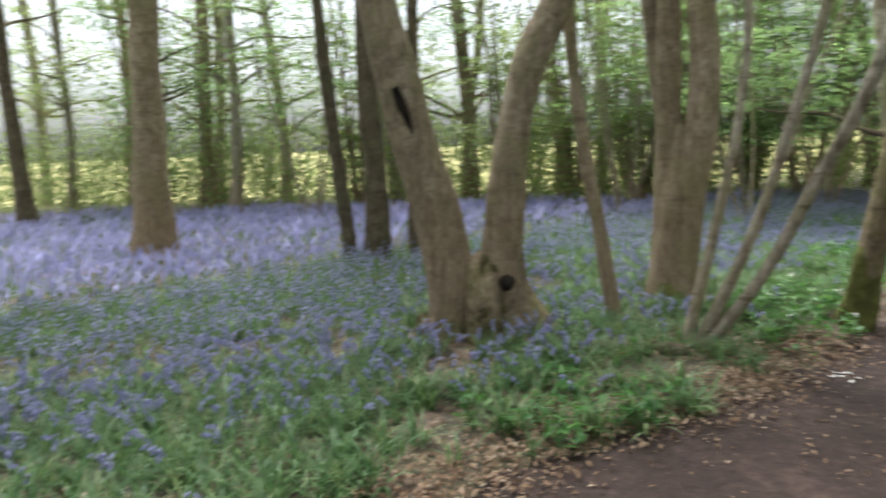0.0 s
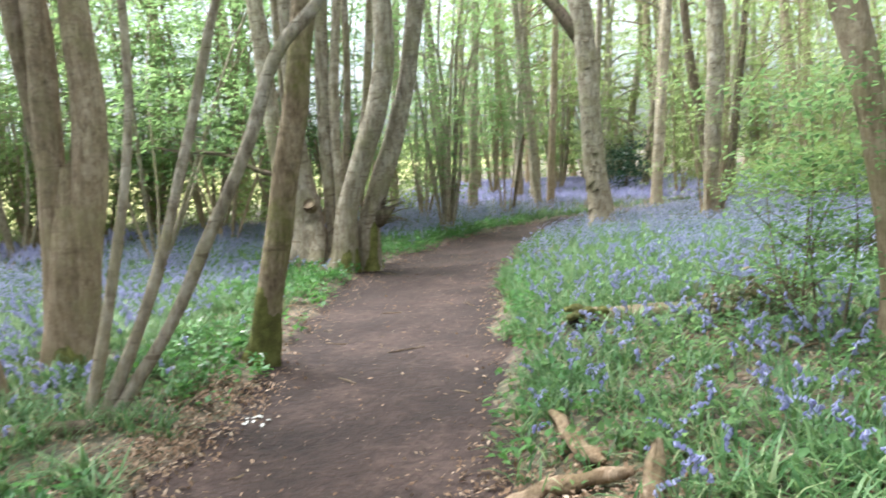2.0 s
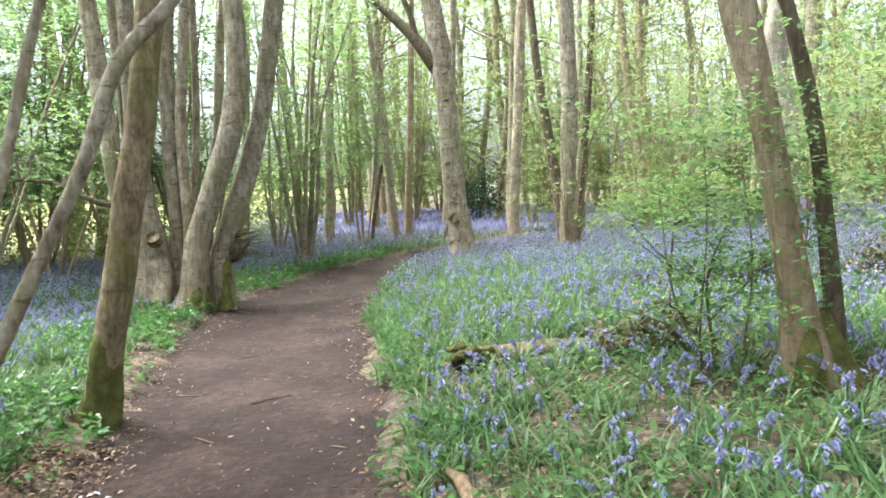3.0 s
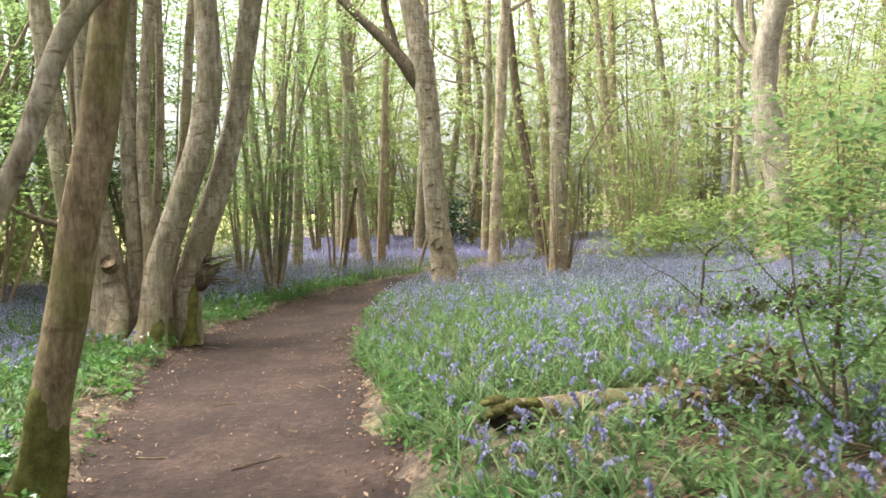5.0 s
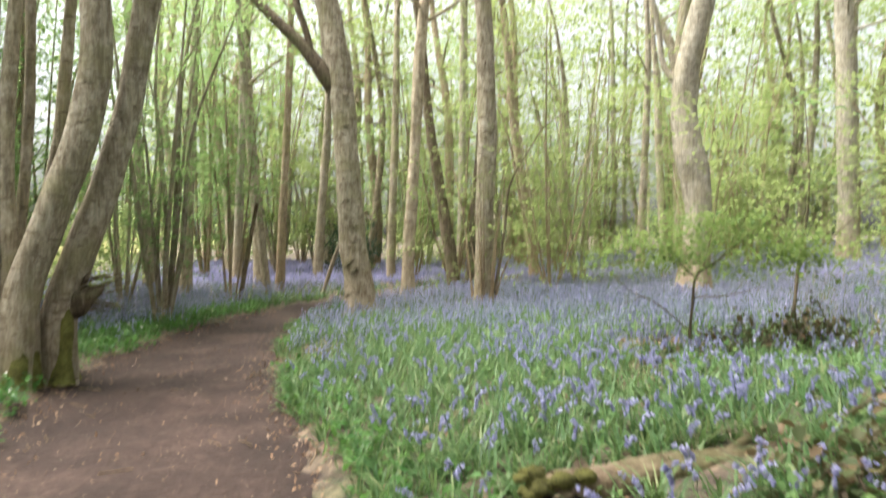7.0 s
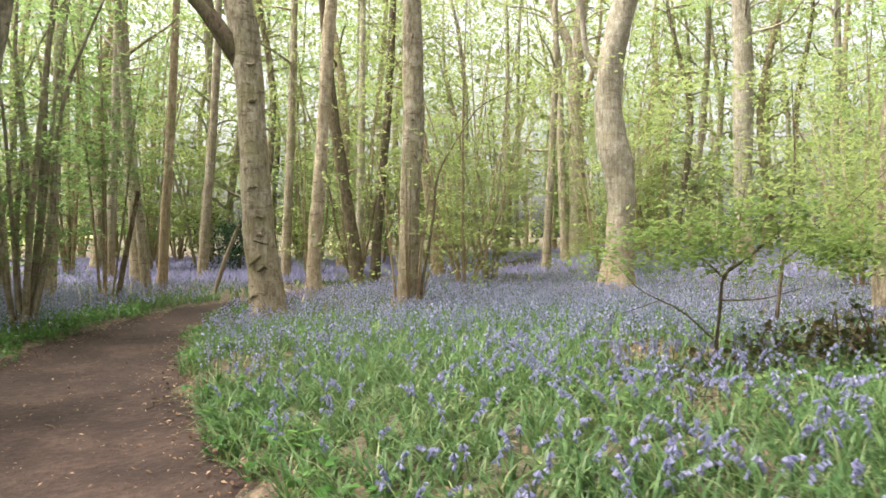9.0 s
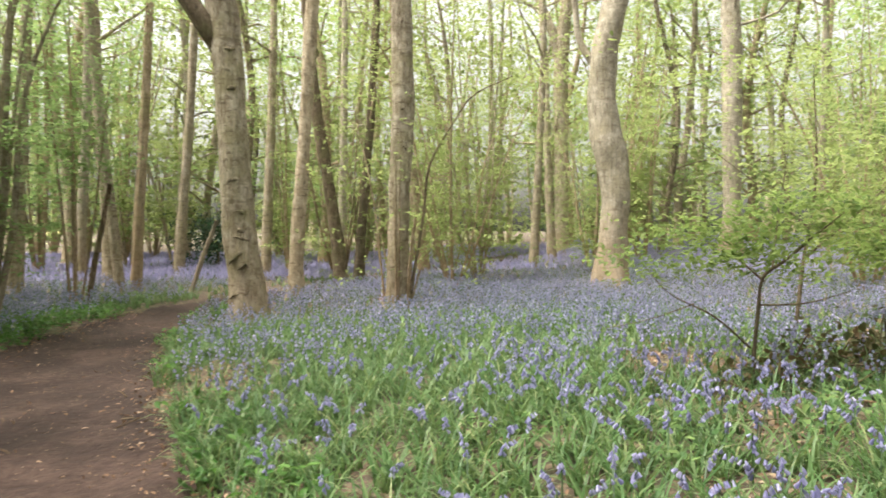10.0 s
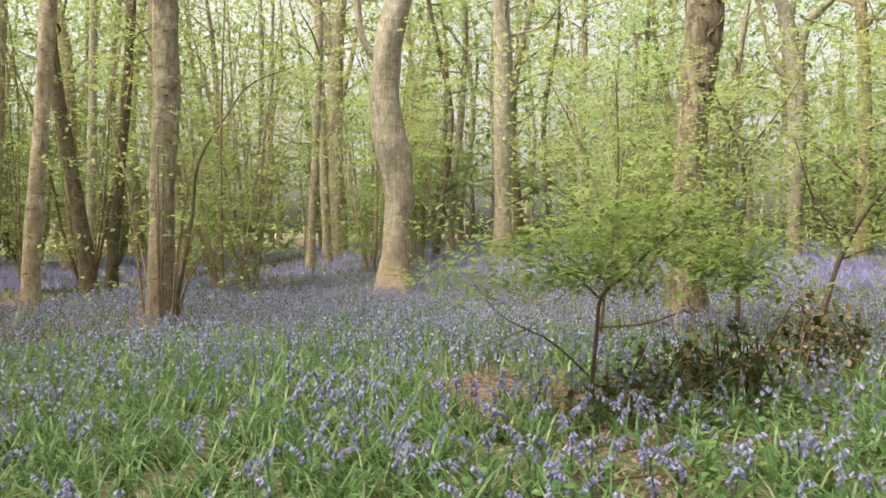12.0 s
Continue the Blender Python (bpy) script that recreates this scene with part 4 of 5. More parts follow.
def plant_far():
    kinds = build_far_kinds()
    rng = np.random.default_rng(9)
    used, first = [(-2.6, 24.1), (-0.9, 26.4), (0.75, 29.3), (-1.6, 28.2), (-3.6, 25.8), (2.8, 27.9), (4.2, 25.3), (7.6, 28.6), (-4.9, 24.0), (5.6, 30.5), (10.6, 27.5), (13.4, 31), (0.7, 18.6), (3, 18.4), (2.3, 22), (8.4, 20.6), (16.6, 35.5), (17.6, 26.9), (7.9, 13.8), (23.7, 19.9), (-11, 5.5), (-3, 13.4)], set()
    tries = 0
    while len(used) < 178 and tries < 9000:
        tries += 1
        a = radians(rng.uniform(-85, 88))
        far = 17 + 34 * rng.uniform(0, 1) ** 1.1
        x, y = -math.sin(a) * far, 6 + math.cos(a) * far
        u = float(edge_of_wood(x, y))
        if x < -7 and u > 27 and u < 90:
            continue
        if y < 6 and abs(x) < 14 or min(math.hypot(x - p, y - q) for p, q in used) < 1.5 + 0.02 * far:
            continue
        if -8 < x < 5 and y < 27:
            continue
        # clear glades, where the bluebells run on between the trunks
        if x > 3 and math.hypot(x - 11, y - 19) < 8.5 or float(off_path(x, y)[0]) < 1.2:
            continue
        # open lanes to the three great trees beyond the thorn bush
        if any(0 < (x + 0.75) * tx + (y - 8.2) * ty < reach - 0.5 and abs((x + 0.75) * ty - (y - 8.2) * tx) < 1.3 for tx, ty, reach in LANES):
            continue
        if 22 < y < 33 and abs(x - 0.24 - 0.06 * (y - 2.45)) < 1.3:
            continue
        used.append((x, y))
        n = int(rng.integers(6)) if rng.uniform() < 0.6 else 6 + int(rng.integers(5))
        s = rng.uniform(0.85, 1.15)
        m = Matrix.Translation((x, y, float(land(x, y)))) @ Matrix.Rotation(rng.uniform(0, 6.28), 4, "Z")
        if n not in first:
            first.add(n)
            kinds[n].matrix_basis = m
            bpy.context.view_layer.update()
        else:
            copy_thing(kinds[n], m @ Matrix.Diagonal((s, s, s, 1)))
    # along the wood's edge towards the meadow
    for k in range(20):
        t, v = rng.uniform(-18, 26), rng.uniform(15.5, 27)
        x, y = -0.69 * v + 0.73 * t, 0.73 * v + 0.69 * t
        if x > -7 or math.hypot(x + 11, y - 5.5) < 1.5 or math.hypot(x + 18.8, y - 5.3) < 1.2:
            continue
        m = Matrix.Translation((x, y, float(land(x, y)))) @ Matrix.Rotation(rng.uniform(0, 6.28), 4, "Z") @ Matrix.Diagonal((*[rng.uniform(0.7, 1.0)] * 3, 1))
        copy_thing(kinds[6 + k % 5], m)
    # out of view behind the walker; the nearest left ones added for their shade
    for x, y in ((-6.6, 0.2), (-8.8, -1.2), (-5.2, -1.8), (-7, -4), (6, -2), (-3, -9), (10, 3), (4, -10), (12, -6), (-12, -4), (7.5, 4.5), (14, 9), (-15, 0), (18, 2), (24, 8), (-9, 1), (0, -16)):
        m = Matrix.Translation((x, y, float(land(x, y)))) @ Matrix.Rotation(x + y, 4, "Z")
        copy_thing(kinds[int(abs(x * 7 + y * 3)) % 6], m)


plant_far()


def far_leaves():
    """The closing depth of the wood: uncountable leaves and stems far behind."""
    rng = np.random.default_rng(33)
    n = 13000
    a, far = np.radians(rng.uniform(-100, 100, n)), rng.uniform(32, 70, n)
    x, y, z = -np.sin(a) * far, 6 + np.cos(a) * far, np.where(rng.uniform(0, 1, n) < 0.11, rng.uniform(0.3, 3.0, n), rng.uniform(4.0, 22.0, n))
    u = edge_of_wood(x, y)
    keep = (x > -8) | (u < 22) | (u > 95)
    at = np.stack([x, y, z], 1)[keep]
    stuff("far_wood_leaves", leaves(sprays(at, 13, 1.3, rng, 0.4), 0.30, 0.2, rng, 0.5), LEAF, "distant woodland foliage in spring green", "foliage")
    trunks = []
    for k in range(170):
        a, far = radians(rng.uniform(-95, 95)), rng.uniform(46, 85)
        x, y = -math.sin(a) * far, 6 + math.cos(a) * far
        if x < -8 and 24 < edge_of_wood(x, y) < 95:
            continue
        g, r = float(land(x, y)), rng.uniform(0.08, 0.24)
        trunks.append(tube([(x, y, g - 0.2, r * 1.1), (x + rng.normal(0, 0.4), y, g + 6, r * 0.8), (x + rng.normal(0, 0.9), y, g + 14, 0.04)], 5, 3))
    stuff("far_wood_stems", joined(trunks), BARK_GREY, "distant grey tree stems of the wood", "trunks")
    # the hedge bank between wood and meadow
    m = 8000
    t = rng.uniform(-16, 34, m)
    v = rng.uniform(18.5, 27, m)
    hx, hy = -0.69 * v + 0.73 * t, 0.73 * v + 0.69 * t
    z = land(hx, hy) + rng.uniform(0.1, 1.0, m) ** 1.4 * np.where(rng.uniform(0, 1, m) < 0.24, 8, 2.3)
    ok = hx < -4
    stuff("hedge_leaves", leaves(sprays(np.stack([hx, hy, z], 1)[ok], 12, 0.6, rng, 0.4), 0.13, 0.085, rng, 0.5), LEAF, "straggling hedge at the edge of a meadow", "hedge")


far_leaves()

# evergreen holly in the depth of the wood
rng = np.random.default_rng(61)
holly = thing("holly_bush", 2.1, 32.0, "dark evergreen holly bush among grey stems", "bush")
part("stem", tube([(0, 0, -0.1, 0.06), (0.05, 0, 1.0, 0.04), (0, 0.05, 2.2, 0.01)], 6, 3), BARK_DARK, holly)
hp = rng.normal(0, 1, (260, 3)) * (0.55, 0.5, 0.5) + (0, 0, 1.05)
part("foliage", leaves(sprays(hp[hp[:, 2] > 0.15], 14, 0.2, rng, 0.5), 0.09, 0.06, rng, 0.3), LEAF_HOLLY, holly)


# ---- bushes beside the path ----
def bush(label, x, y, stem_lists, leaf_centres, per, radius, leaf, seed, leaf_mat=LEAF, bark_mat=BARK_DARK, thick=0.16):
    rng = np.random.default_rng(seed)
    owner = thing("bush", x, y, label, "bush")
    base = np.array(owner.location)
    for s in stem_lists:
        part("branch", tube((np.array(s) - (*base, 0)) * (1, 1, 1, 0.62), 6, 5, 0.18, 0, seed), bark_mat, owner)
    c = np.asarray(leaf_centres, float) - base
    part("foliage", leaves(sprays(c, per, radius, rng, thick), leaf, leaf * 0.62, rng, 0.8, True), leaf_mat, owner)
    return owner


rng = np.random.default_rng(71)
tiers = []
for tz, tr, tn in ((1.22, 0.95, 14), (1.34, 1.12, 34), (1.46, 0.9, 28), (1.58, 0.5, 12)):
    for _ in range(tn):
        a, r = rng.uniform(0, 2 * math.pi), tr * math.sqrt(rng.uniform(0.05, 1))
        u, v = r * math.cos(a), 0.55 * r * math.sin(a)
        tiers.append((2.92 + 0.78 * u + 0.62 * v, 11.2 - 0.62 * u + 0.78 * v, tz + rng.normal(0, 0.05) - 0.10 * r * r))
hawthorn_leaves = np.array(tiers)
bush("small thorn bush with flat layers of bright green leaves", 2.80, 11.26, [
    [(2.80, 11.26, 0.2, 0.022), (2.84, 11.25, 0.85, 0.019), (2.87, 11.23, 1.10, 0.018), (2.98, 11.19, 1.18, 0.018), (3.14, 11.13, 1.32, 0.013), (3.3, 11.0, 1.5, 0.006)],
    [(2.87, 11.23, 1.05, 0.014), (2.70, 11.40, 1.25, 0.010), (2.45, 11.60, 1.36, 0.005)],
    [(2.85, 11.24, 0.90, 0.012), (3.05, 11.08, 0.92, 0.009), (3.30, 10.95, 1.00, 0.004)],
    [(2.80, 11.27, 0.62, 0.012), (2.60, 11.38, 0.82, 0.010), (2.35, 11.55, 0.98, 0.006), (2.2, 11.6, 1.15, 0.003)],
    [(2.50, 11.46, 0.90, 0.008), (2.30, 11.62, 0.80, 0.005), (2.05, 11.80, 0.72, 0.003)],
    [(2.90, 11.20, 1.13, 0.012), (3.05, 11.30, 1.45, 0.008), (3.12, 11.28, 1.95, 0.003)]], hawthorn_leaves, 40, 0.21, 0.050, 72, LEAF_THORN, thick=0.22)
right_pts = np.stack([rng.normal(5.95, 0.5, 90), rng.normal(10.75, 0.5, 90), rng.uniform(1.35, 3.0, 90)], 1)
bush("leaning thorn sapling with light green leaves", 5.55, 11.16, [
    [(5.52, 11.18, 0.25, 0.04), (5.58, 11.14, 0.91, 0.036), (5.69, 11.05, 1.34, 0.031), (5.80, 10.95, 1.61, 0.027), (5.95, 10.82, 1.88, 0.022), (6.2, 10.6, 2.4, 0.01)],
    [(5.69, 11.05, 1.34, 0.02), (5.50, 11.20, 1.70, 0.014), (5.35, 11.30, 2.2, 0.006)],
    [(5.66, 11.07, 1.25, 0.014), (5.9, 10.9, 1.36, 0.01), (6.2, 10.7, 1.42, 0.005)]], right_pts, 24, 0.26, 0.055, 73, LEAF)
mid_pts = np.stack([rng.normal(5.5, 1.0, 130), rng.normal(13.0, 0.9, 130), rng.uniform(1.1, 3.4, 130)], 1)
bush("spreading young tree with tiered pale green leaves", 5.2, 13.1, [
    [(5.2, 13.1, 0.2, 0.035), (5.25, 13.05, 1.0, 0.03), (5.35, 13.0, 1.9, 0.02), (5.3, 13.0, 3.0, 0.006)],
    [(5.25, 13.05, 1.1, 0.02), (5.9, 12.8, 1.7, 0.012), (6.4, 12.6, 2.2, 0.005)], [(5.3, 13.0, 1.4, 0.016), (4.8, 13.3, 1.9, 0.01), (4.4, 13.6, 2.3, 0.005)]], mid_pts, 22, 0.32, 0.06, 74, LEAF)
veil_pts = np.stack([rng.normal(6.8, 0.7, 120), rng.normal(12.6, 0.6, 120), rng.uniform(0.9, 2.7, 120)], 1)
bush("young sapling with a forked dark stem and light green leaves", 6.5, 12.4, [
    [(6.5, 12.4, 0.2, 0.04), (6.55, 12.4, 1.2, 0.034), (6.6, 12.42, 2.2, 0.026), (6.35, 12.6, 2.9, 0.016), (6.2, 12.7, 3.6, 0.006)],
    [(6.6, 12.42, 2.2, 0.022), (6.95, 12.15, 2.8, 0.014), (7.3, 11.9, 3.5, 0.006)], [(6.55, 12.4, 1.3, 0.02), (6.9, 12.7, 1.8, 0.012), (7.4, 13.0, 2.1, 0.005)],
    [(6.55, 12.4, 1.0, 0.018), (6.1, 12.5, 1.5, 0.011), (5.7, 12.6, 1.8, 0.005)]], veil_pts, 22, 0.30, 0.062, 77, LEAF)
shrub_pts = np.stack([rng.normal(1.85, 0.36, 190), rng.normal(6.95, 0.28, 190), rng.uniform(0.8, 2.1, 190)], 1)
bush("thin upright shrub with sparse green leaves among dead twigs", 1.70, 7.0, [
    [(1.70, 7.0, 0.2, 0.018), (1.74, 7.08, 0.65, 0.015), (1.74, 7.15, 1.04, 0.012), (1.9, 7.2, 1.4, 0.008), (2.0, 7.2, 1.75, 0.004)],
    [(1.68, 7.0, 0.2, 0.014), (1.66, 7.05, 0.7, 0.012), (1.72, 7.1, 1.3, 0.008), (1.70, 7.1, 1.95, 0.003)],
    [(1.74, 7.12, 1.0, 0.01), (1.5, 7.13, 1.15, 0.007), (1.25, 7.13, 1.42, 0.003)], [(1.72, 7.05, 0.55, 0.01), (1.45, 7.1, 0.8, 0.006), (1.1, 7.2, 0.9, 0.003)],
    [(1.74, 7.1, 0.8, 0.009), (2.05, 7.1, 1.1, 0.006), (2.3, 7.15, 1.3, 0.003)], [(1.78, 6.9, 0.2, 0.018), (1.68, 6.95, 0.5, 0.015), (1.50, 7.0, 0.95, 0.010), (1.42, 7.0, 1.5, 0.004)], [(1.80, 6.9, 0.2, 0.018), (1.84, 6.9, 0.6, 0.014), (1.92, 6.95, 1.1, 0.009), (1.88, 7.0, 1.7, 0.004)], [(1.76, 6.9, 0.2, 0.015), (1.56, 6.85, 0.42, 0.012), (1.25, 6.8, 0.55, 0.006), (1.0, 6.8, 0.72, 0.003)]], shrub_pts, 20, 0.16, 0.042, 75, LEAF_SHADE)
over_pts = np.stack([rng.normal(2.5, 0.4, 75), rng.normal(6.4, 0.5, 75), rng.uniform(1.3, 3.0, 75)], 1)
bush("overhanging sapling with light green leaves", 2.75, 6.35, [
    [(2.75, 6.35, 0.25, 0.03), (2.78, 6.3, 1.0, 0.025), (2.7, 6.3, 1.9, 0.015), (2.5, 6.25, 2.8, 0.005)], [(2.75, 6.3, 1.3, 0.012), (2.5, 6.2, 1.7, 0.008), (2.2, 6.2, 1.95, 0.003)]], over_pts, 22, 0.2, 0.042, 76, LEAF_SHADE)


def bramble(label, x, y, wide, deep, high, seed, canes=46):
    rng = np.random.default_rng(seed)
    owner = thing("bramble_thicket", x, y, label, "bramble")
    canes_geo, at = [], []
    for k in range(canes):
        p = np.array([rng.normal(0, 0.55 * wide), rng.normal(0, 0.55 * deep), -0.03])
        q = p + (rng.normal(0, 0.5 * wide), rng.normal(0, 0.4 * deep), rng.uniform(-0.02, 0.12))
        m = 0.5 * (p + q)
        m[2] += high * rng.uniform(0.5, 1.5) * math.exp(-0.7 * ((m[0] / wide) ** 2 + (m[1] / deep) ** 2))
        g = np.array([float(land(x + v[0], y + v[1])) - owner.location.z for v in (p, q)])
        p[2] += g[0]
        q[2] += g[1]
        pts = [(*p, 0.010), (*(0.5 * (p + m) + (0, 0, high * 0.2)), 0.008), (*m, 0.007), (*q, 0.003)]
        canes_geo.append(tube(pts, 4, 3))
        at.append(spline(pts, 5)[3:, :3])
    tagged(part("cane_tangle", joined(canes_geo), BARK_DARK, owner, "tangled dark canes"), kind="stuff")
    at = np.concatenate(at)
    pick = at[rng.integers(len(at), size=canes * 4)]
    part("foliage", leaves(sprays(pick, 6, 0.12, rng, 0.6), 0.06, 0.042, rng, 0.5, True), LEAF_BRAMBLE, owner)


bramble("tangle of dark brambles and dead bracken beside a bush", 3.75, 11.0, 0.8, 0.5, 0.36, 81, 46)
bramble("low heap of brown brambles among bluebells", 5.2, 11.0, 0.5, 0.4, 0.42, 82, 34)
bramble("dead twigs and brambles round a thin shrub", 1.6, 7.7, 0.40, 0.35, 0.30, 83, 16)


# ---- fallen wood ----
def fallen(label, pts, material, seed, name="fallen_branch", sides=9, lump=0.12):
    base = Vector(pts[0][:3])
    ob = new(name, mesh_of(name, *tube(np.array(pts) - (*base, 0), sides, 5, lump, 0, seed), material))
    ob.location = base
    return tagged(ob, label, "log" if "log" in name else "branch")


log = thing("fallen_log", 0.34, 8.22, "rotting fallen log with a mossy broken end among bluebells", "log", z=float(land(0.34, 8.22)) + 0.02)
part("trunk", tube([(0.07, 0.0, 0.09, 0.088), (0.3, 0.01, 0.10, 0.078), (0.55, 0.05, 0.115, 0.074), (0.8, 0.08, 0.125, 0.066), (1.02, 0.11, 0.14, 0.05), (1.3, 0.15, 0.15, 0.042), (1.62, 0.19, 0.155, 0.03), (1.95, 0.22, 0.15, 0.018)], 14, 6, 0.13, 0, 3), DEADWOOD, log, "pale barkless wood")
part("broken_end", joined([blob((0.0, -0.03, 0.06), 0.07, (0.9, 0.8, 0.8), 4), blob((0.13, -0.075, 0.05), 0.05, (1.2, 0.6, 0.8), 8)]), HOLLOW, log, "dark rotten broken end")
shard_rng = np.random.default_rng(29)
for n in range(9):
    a = 2 * math.pi * n / 9
    ly, lzz, l = 0.062 * math.cos(a), 0.075 + 0.062 * math.sin(a), shard_rng.uniform(0.07, 0.24)
    part("shard", tube([(0.12, ly, lzz, 0.03), (0.12 - 0.5 * l, ly * 1.05, lzz - 0.005, 0.024), (0.12 - l, ly * 1.1, lzz - 0.02, 0.005)], 6, 3, 0.25, 0, n), DEADWOOD if n % 3 else BARK_MOSSY, log)
moss_bits = [blob((shard_rng.uniform(-0.1, 0.34), shard_rng.uniform(-0.07, 0.05), 0.13 + shard_rng.uniform(-0.05, 0.03)), shard_rng.uniform(0.02, 0.045), (1.3, 1, 0.8), n, 6) for n in range(16)]
part("moss", joined(moss_bits), MOSS, log, "yellow-green moss cushions")
part("snag", tube([(0.85, 0.08, 0.13, 0.045), (1.0, 0.03, 0.11, 0.04), (1.14, -0.03, 0.06, 0.022)], 8, 4, 0.2), DEADWOOD, log, "broken side branch")
part("snag", tube([(0.92, 0.10, 0.15, 0.03), (1.12, 0.2, 0.21, 0.022), (1.34, 0.28, 0.24, 0.008)], 7, 4, 0.2), DEADWOOD, log, "broken side branch")


def lying(pts):
    return [(x, y, float(land(x, y)) + up, r) for x, y, up, r in pts]


fallen("short broken barkless branch at the path edge", lying([(0.17, 6.60, 0.03, 0.016), (0.20, 6.45, 0.05, 0.030), (0.24, 6.28, 0.06, 0.044), (0.27, 6.12, 0.05, 0.036), (0.33, 5.95, 0.06, 0.046), (0.36, 5.80, 0.05, 0.034), (0.43, 5.64, 0.05, 0.040), (0.46, 5.58, 0.05, 0.012)]), BRANCH, 5, lump=0.2)
knotty = fallen("knotty fallen branch lying among leaf litter", lying([(-0.04, 5.63, 0.03, 0.012), (0.03, 5.59, 0.04, 0.030), (0.12, 5.54, 0.04, 0.034), (0.20, 5.55, 0.06, 0.028), (0.29, 5.50, 0.055, 0.042), (0.38, 5.48, 0.05, 0.030), (0.47, 5.42, 0.06, 0.034), (0.57, 5.40, 0.05, 0.014)]), BRANCH, 6, lump=0.2)
part("snag", tube([(0.30, -0.12, 0.03, 0.022), (0.34, -0.05, 0.09, 0.016), (0.36, -0.02, 0.13, 0.005)], 7, 3, 0.2), BRANCH, knotty, "broken side shoot")
fallen("upright broken stick end in the bluebells", lying([(0.66, 5.33, 0.20, 0.016), (0.645, 5.30, 0.16, 0.036), (0.63, 5.22, 0.10, 0.040), (0.61, 5.12, 0.05, 0.034), (0.60, 5.0, 0.02, 0.016)]), BRANCH, 7, lump=0.22)
rng = np.random.default_rng(95)
for k, (cx, cy, sx, sy, many) in enumerate([(1.55, 6.75, 0.55, 0.45, 30), (1.75, 7.6, 0.5, 0.4, 22), (3.1, 10.6, 0.9, 0.5, 16), (-3.3, 6.6, 0.5, 0.4, 14)]):
    for n in range(many):
        x, y, a, l = rng.normal(cx, sx), rng.normal(cy, sy), rng.uniform(0, 6.28), rng.uniform(0.2, 0.75)
        if float(off_path(x, y)[0]) < 0.15:
            continue
        up = rng.uniform(0.0, 0.16)
        p = [(x + q * l * math.cos(a) + rng.normal(0, 0.03), y + q * l * math.sin(a) + rng.normal(0, 0.03), 0.02 + up * q, 0.007 * (1.1 - 0.7 * q)) for q in (0.0, 0.3, 0.65, 1.0)]
        tagged(fallen("thin dead twig lying in the undergrowth", lying(p), BRANCH if n % 2 else BARK_DARK, n, "twig", 5), group="dead twigs")
fallen("dark rotten log lying by the coppiced poles", [(-3.25, 5.98, 0.06, 0.05), (-2.95, 6.2, 0.08, 0.065), (-2.62, 6.42, 0.07, 0.05)], BARK_DARK, 8, "fallen_log")
fallen("thin arched twig over the bluebells", [(1.0, 8.6, float(land(1, 8.6)) + 0.0, 0.006), (1.35, 8.5, 0.5, 0.005), (1.7, 8.2, 0.48, 0.004), (2.0, 7.9, float(land(2, 7.9)) + 0.02, 0.003)], BARK_DARK, 9)
rng = np.random.default_rng(91)
for k in range(26):
    y = rng.uniform(4.5, 15)
    row = TRACK[np.argmin(np.abs(TRACK[:, 1] - y))]
    x = row[0] + rng.uniform(-0.9, 0.9) * row[2]
    a, l = rng.uniform(0, 3.14), rng.uniform(0.08, 0.3)
    p = [(x, y), (x + 0.5 * l * math.cos(a) + 0.01, y + 0.5 * l * math.sin(a)), (x + l * math.cos(a), y + l * math.sin(a))]
    tagged(fallen("small dry twig lying on the path", [(*q, float(land(*q)) + 0.014, 0.005) for q in p], DEADWOOD, k, "twig", 5), group="twigs on the path")


# ---- carpet of bluebells ----
def scatter(rng, n, x0, x1, y0, y1):
    return rng.uniform(x0, x1, n), rng.uniform(y0, y1, n)


FEET = np.array([(-4.2, 5.8, 0.55), (-3.6, 7.7, 0.4), (-2.22, 8.13, 0.2), (-3.2, 13.4, 0.85), (0.75, 18.6, 0.35), (2.98, 18.4, 0.3), (8.42, 20.6, 0.4), (2.1, 6.7, 0.25), (-11, 5.5, 0.4), (0.34, 8.14, 0.22), (0.6, 8.14, 0.2), (0.85, 8.17, 0.2), (1.1, 8.2, 0.2), (1.4, 8.25, 0.17)])


# bare patches of leaf mould among the bluebells
SPOTS = np.array([(0.28, 5.45, 0.5), (0.25, 6.15, 0.22), (2.26, 10.75, 0.42), (1.85, 10.15, 0.36), (0.9, 10.7, 0.22), (3.0, 10.2, 0.3), (0.95, 7.25, 0.36), (1.45, 6.5, 0.34), (0.75, 6.6, 0.25), (-5.6, 5.0, 0.4), (1.3, 9.6, 0.25), (-3.5, 4.9, 0.4), (1.9, 6.55, 0.4), (2.4, 6.6, 0.35), (1.2, 6.9, 0.3), (1.0, 6.2, 0.22), (0.55, 5.9, 0.2), (-2.95, 6.9, 0.4), (1.7, 7.5, 0.35), (0.5, 7.7, 0.2), (1.6, 5.9, 0.25)])


def patchy(x, y):
    p = np.clip((wave(1.3 * x, 1.3 * y, 9.0) - 0.38) * 6, 0, 1)
    for sx, sy, sr in SPOTS:
        p = np.maximum(p, np.clip(1.6 - np.hypot(x - sx, (y - sy) * 1.3) / sr, 0, 1))
    return p


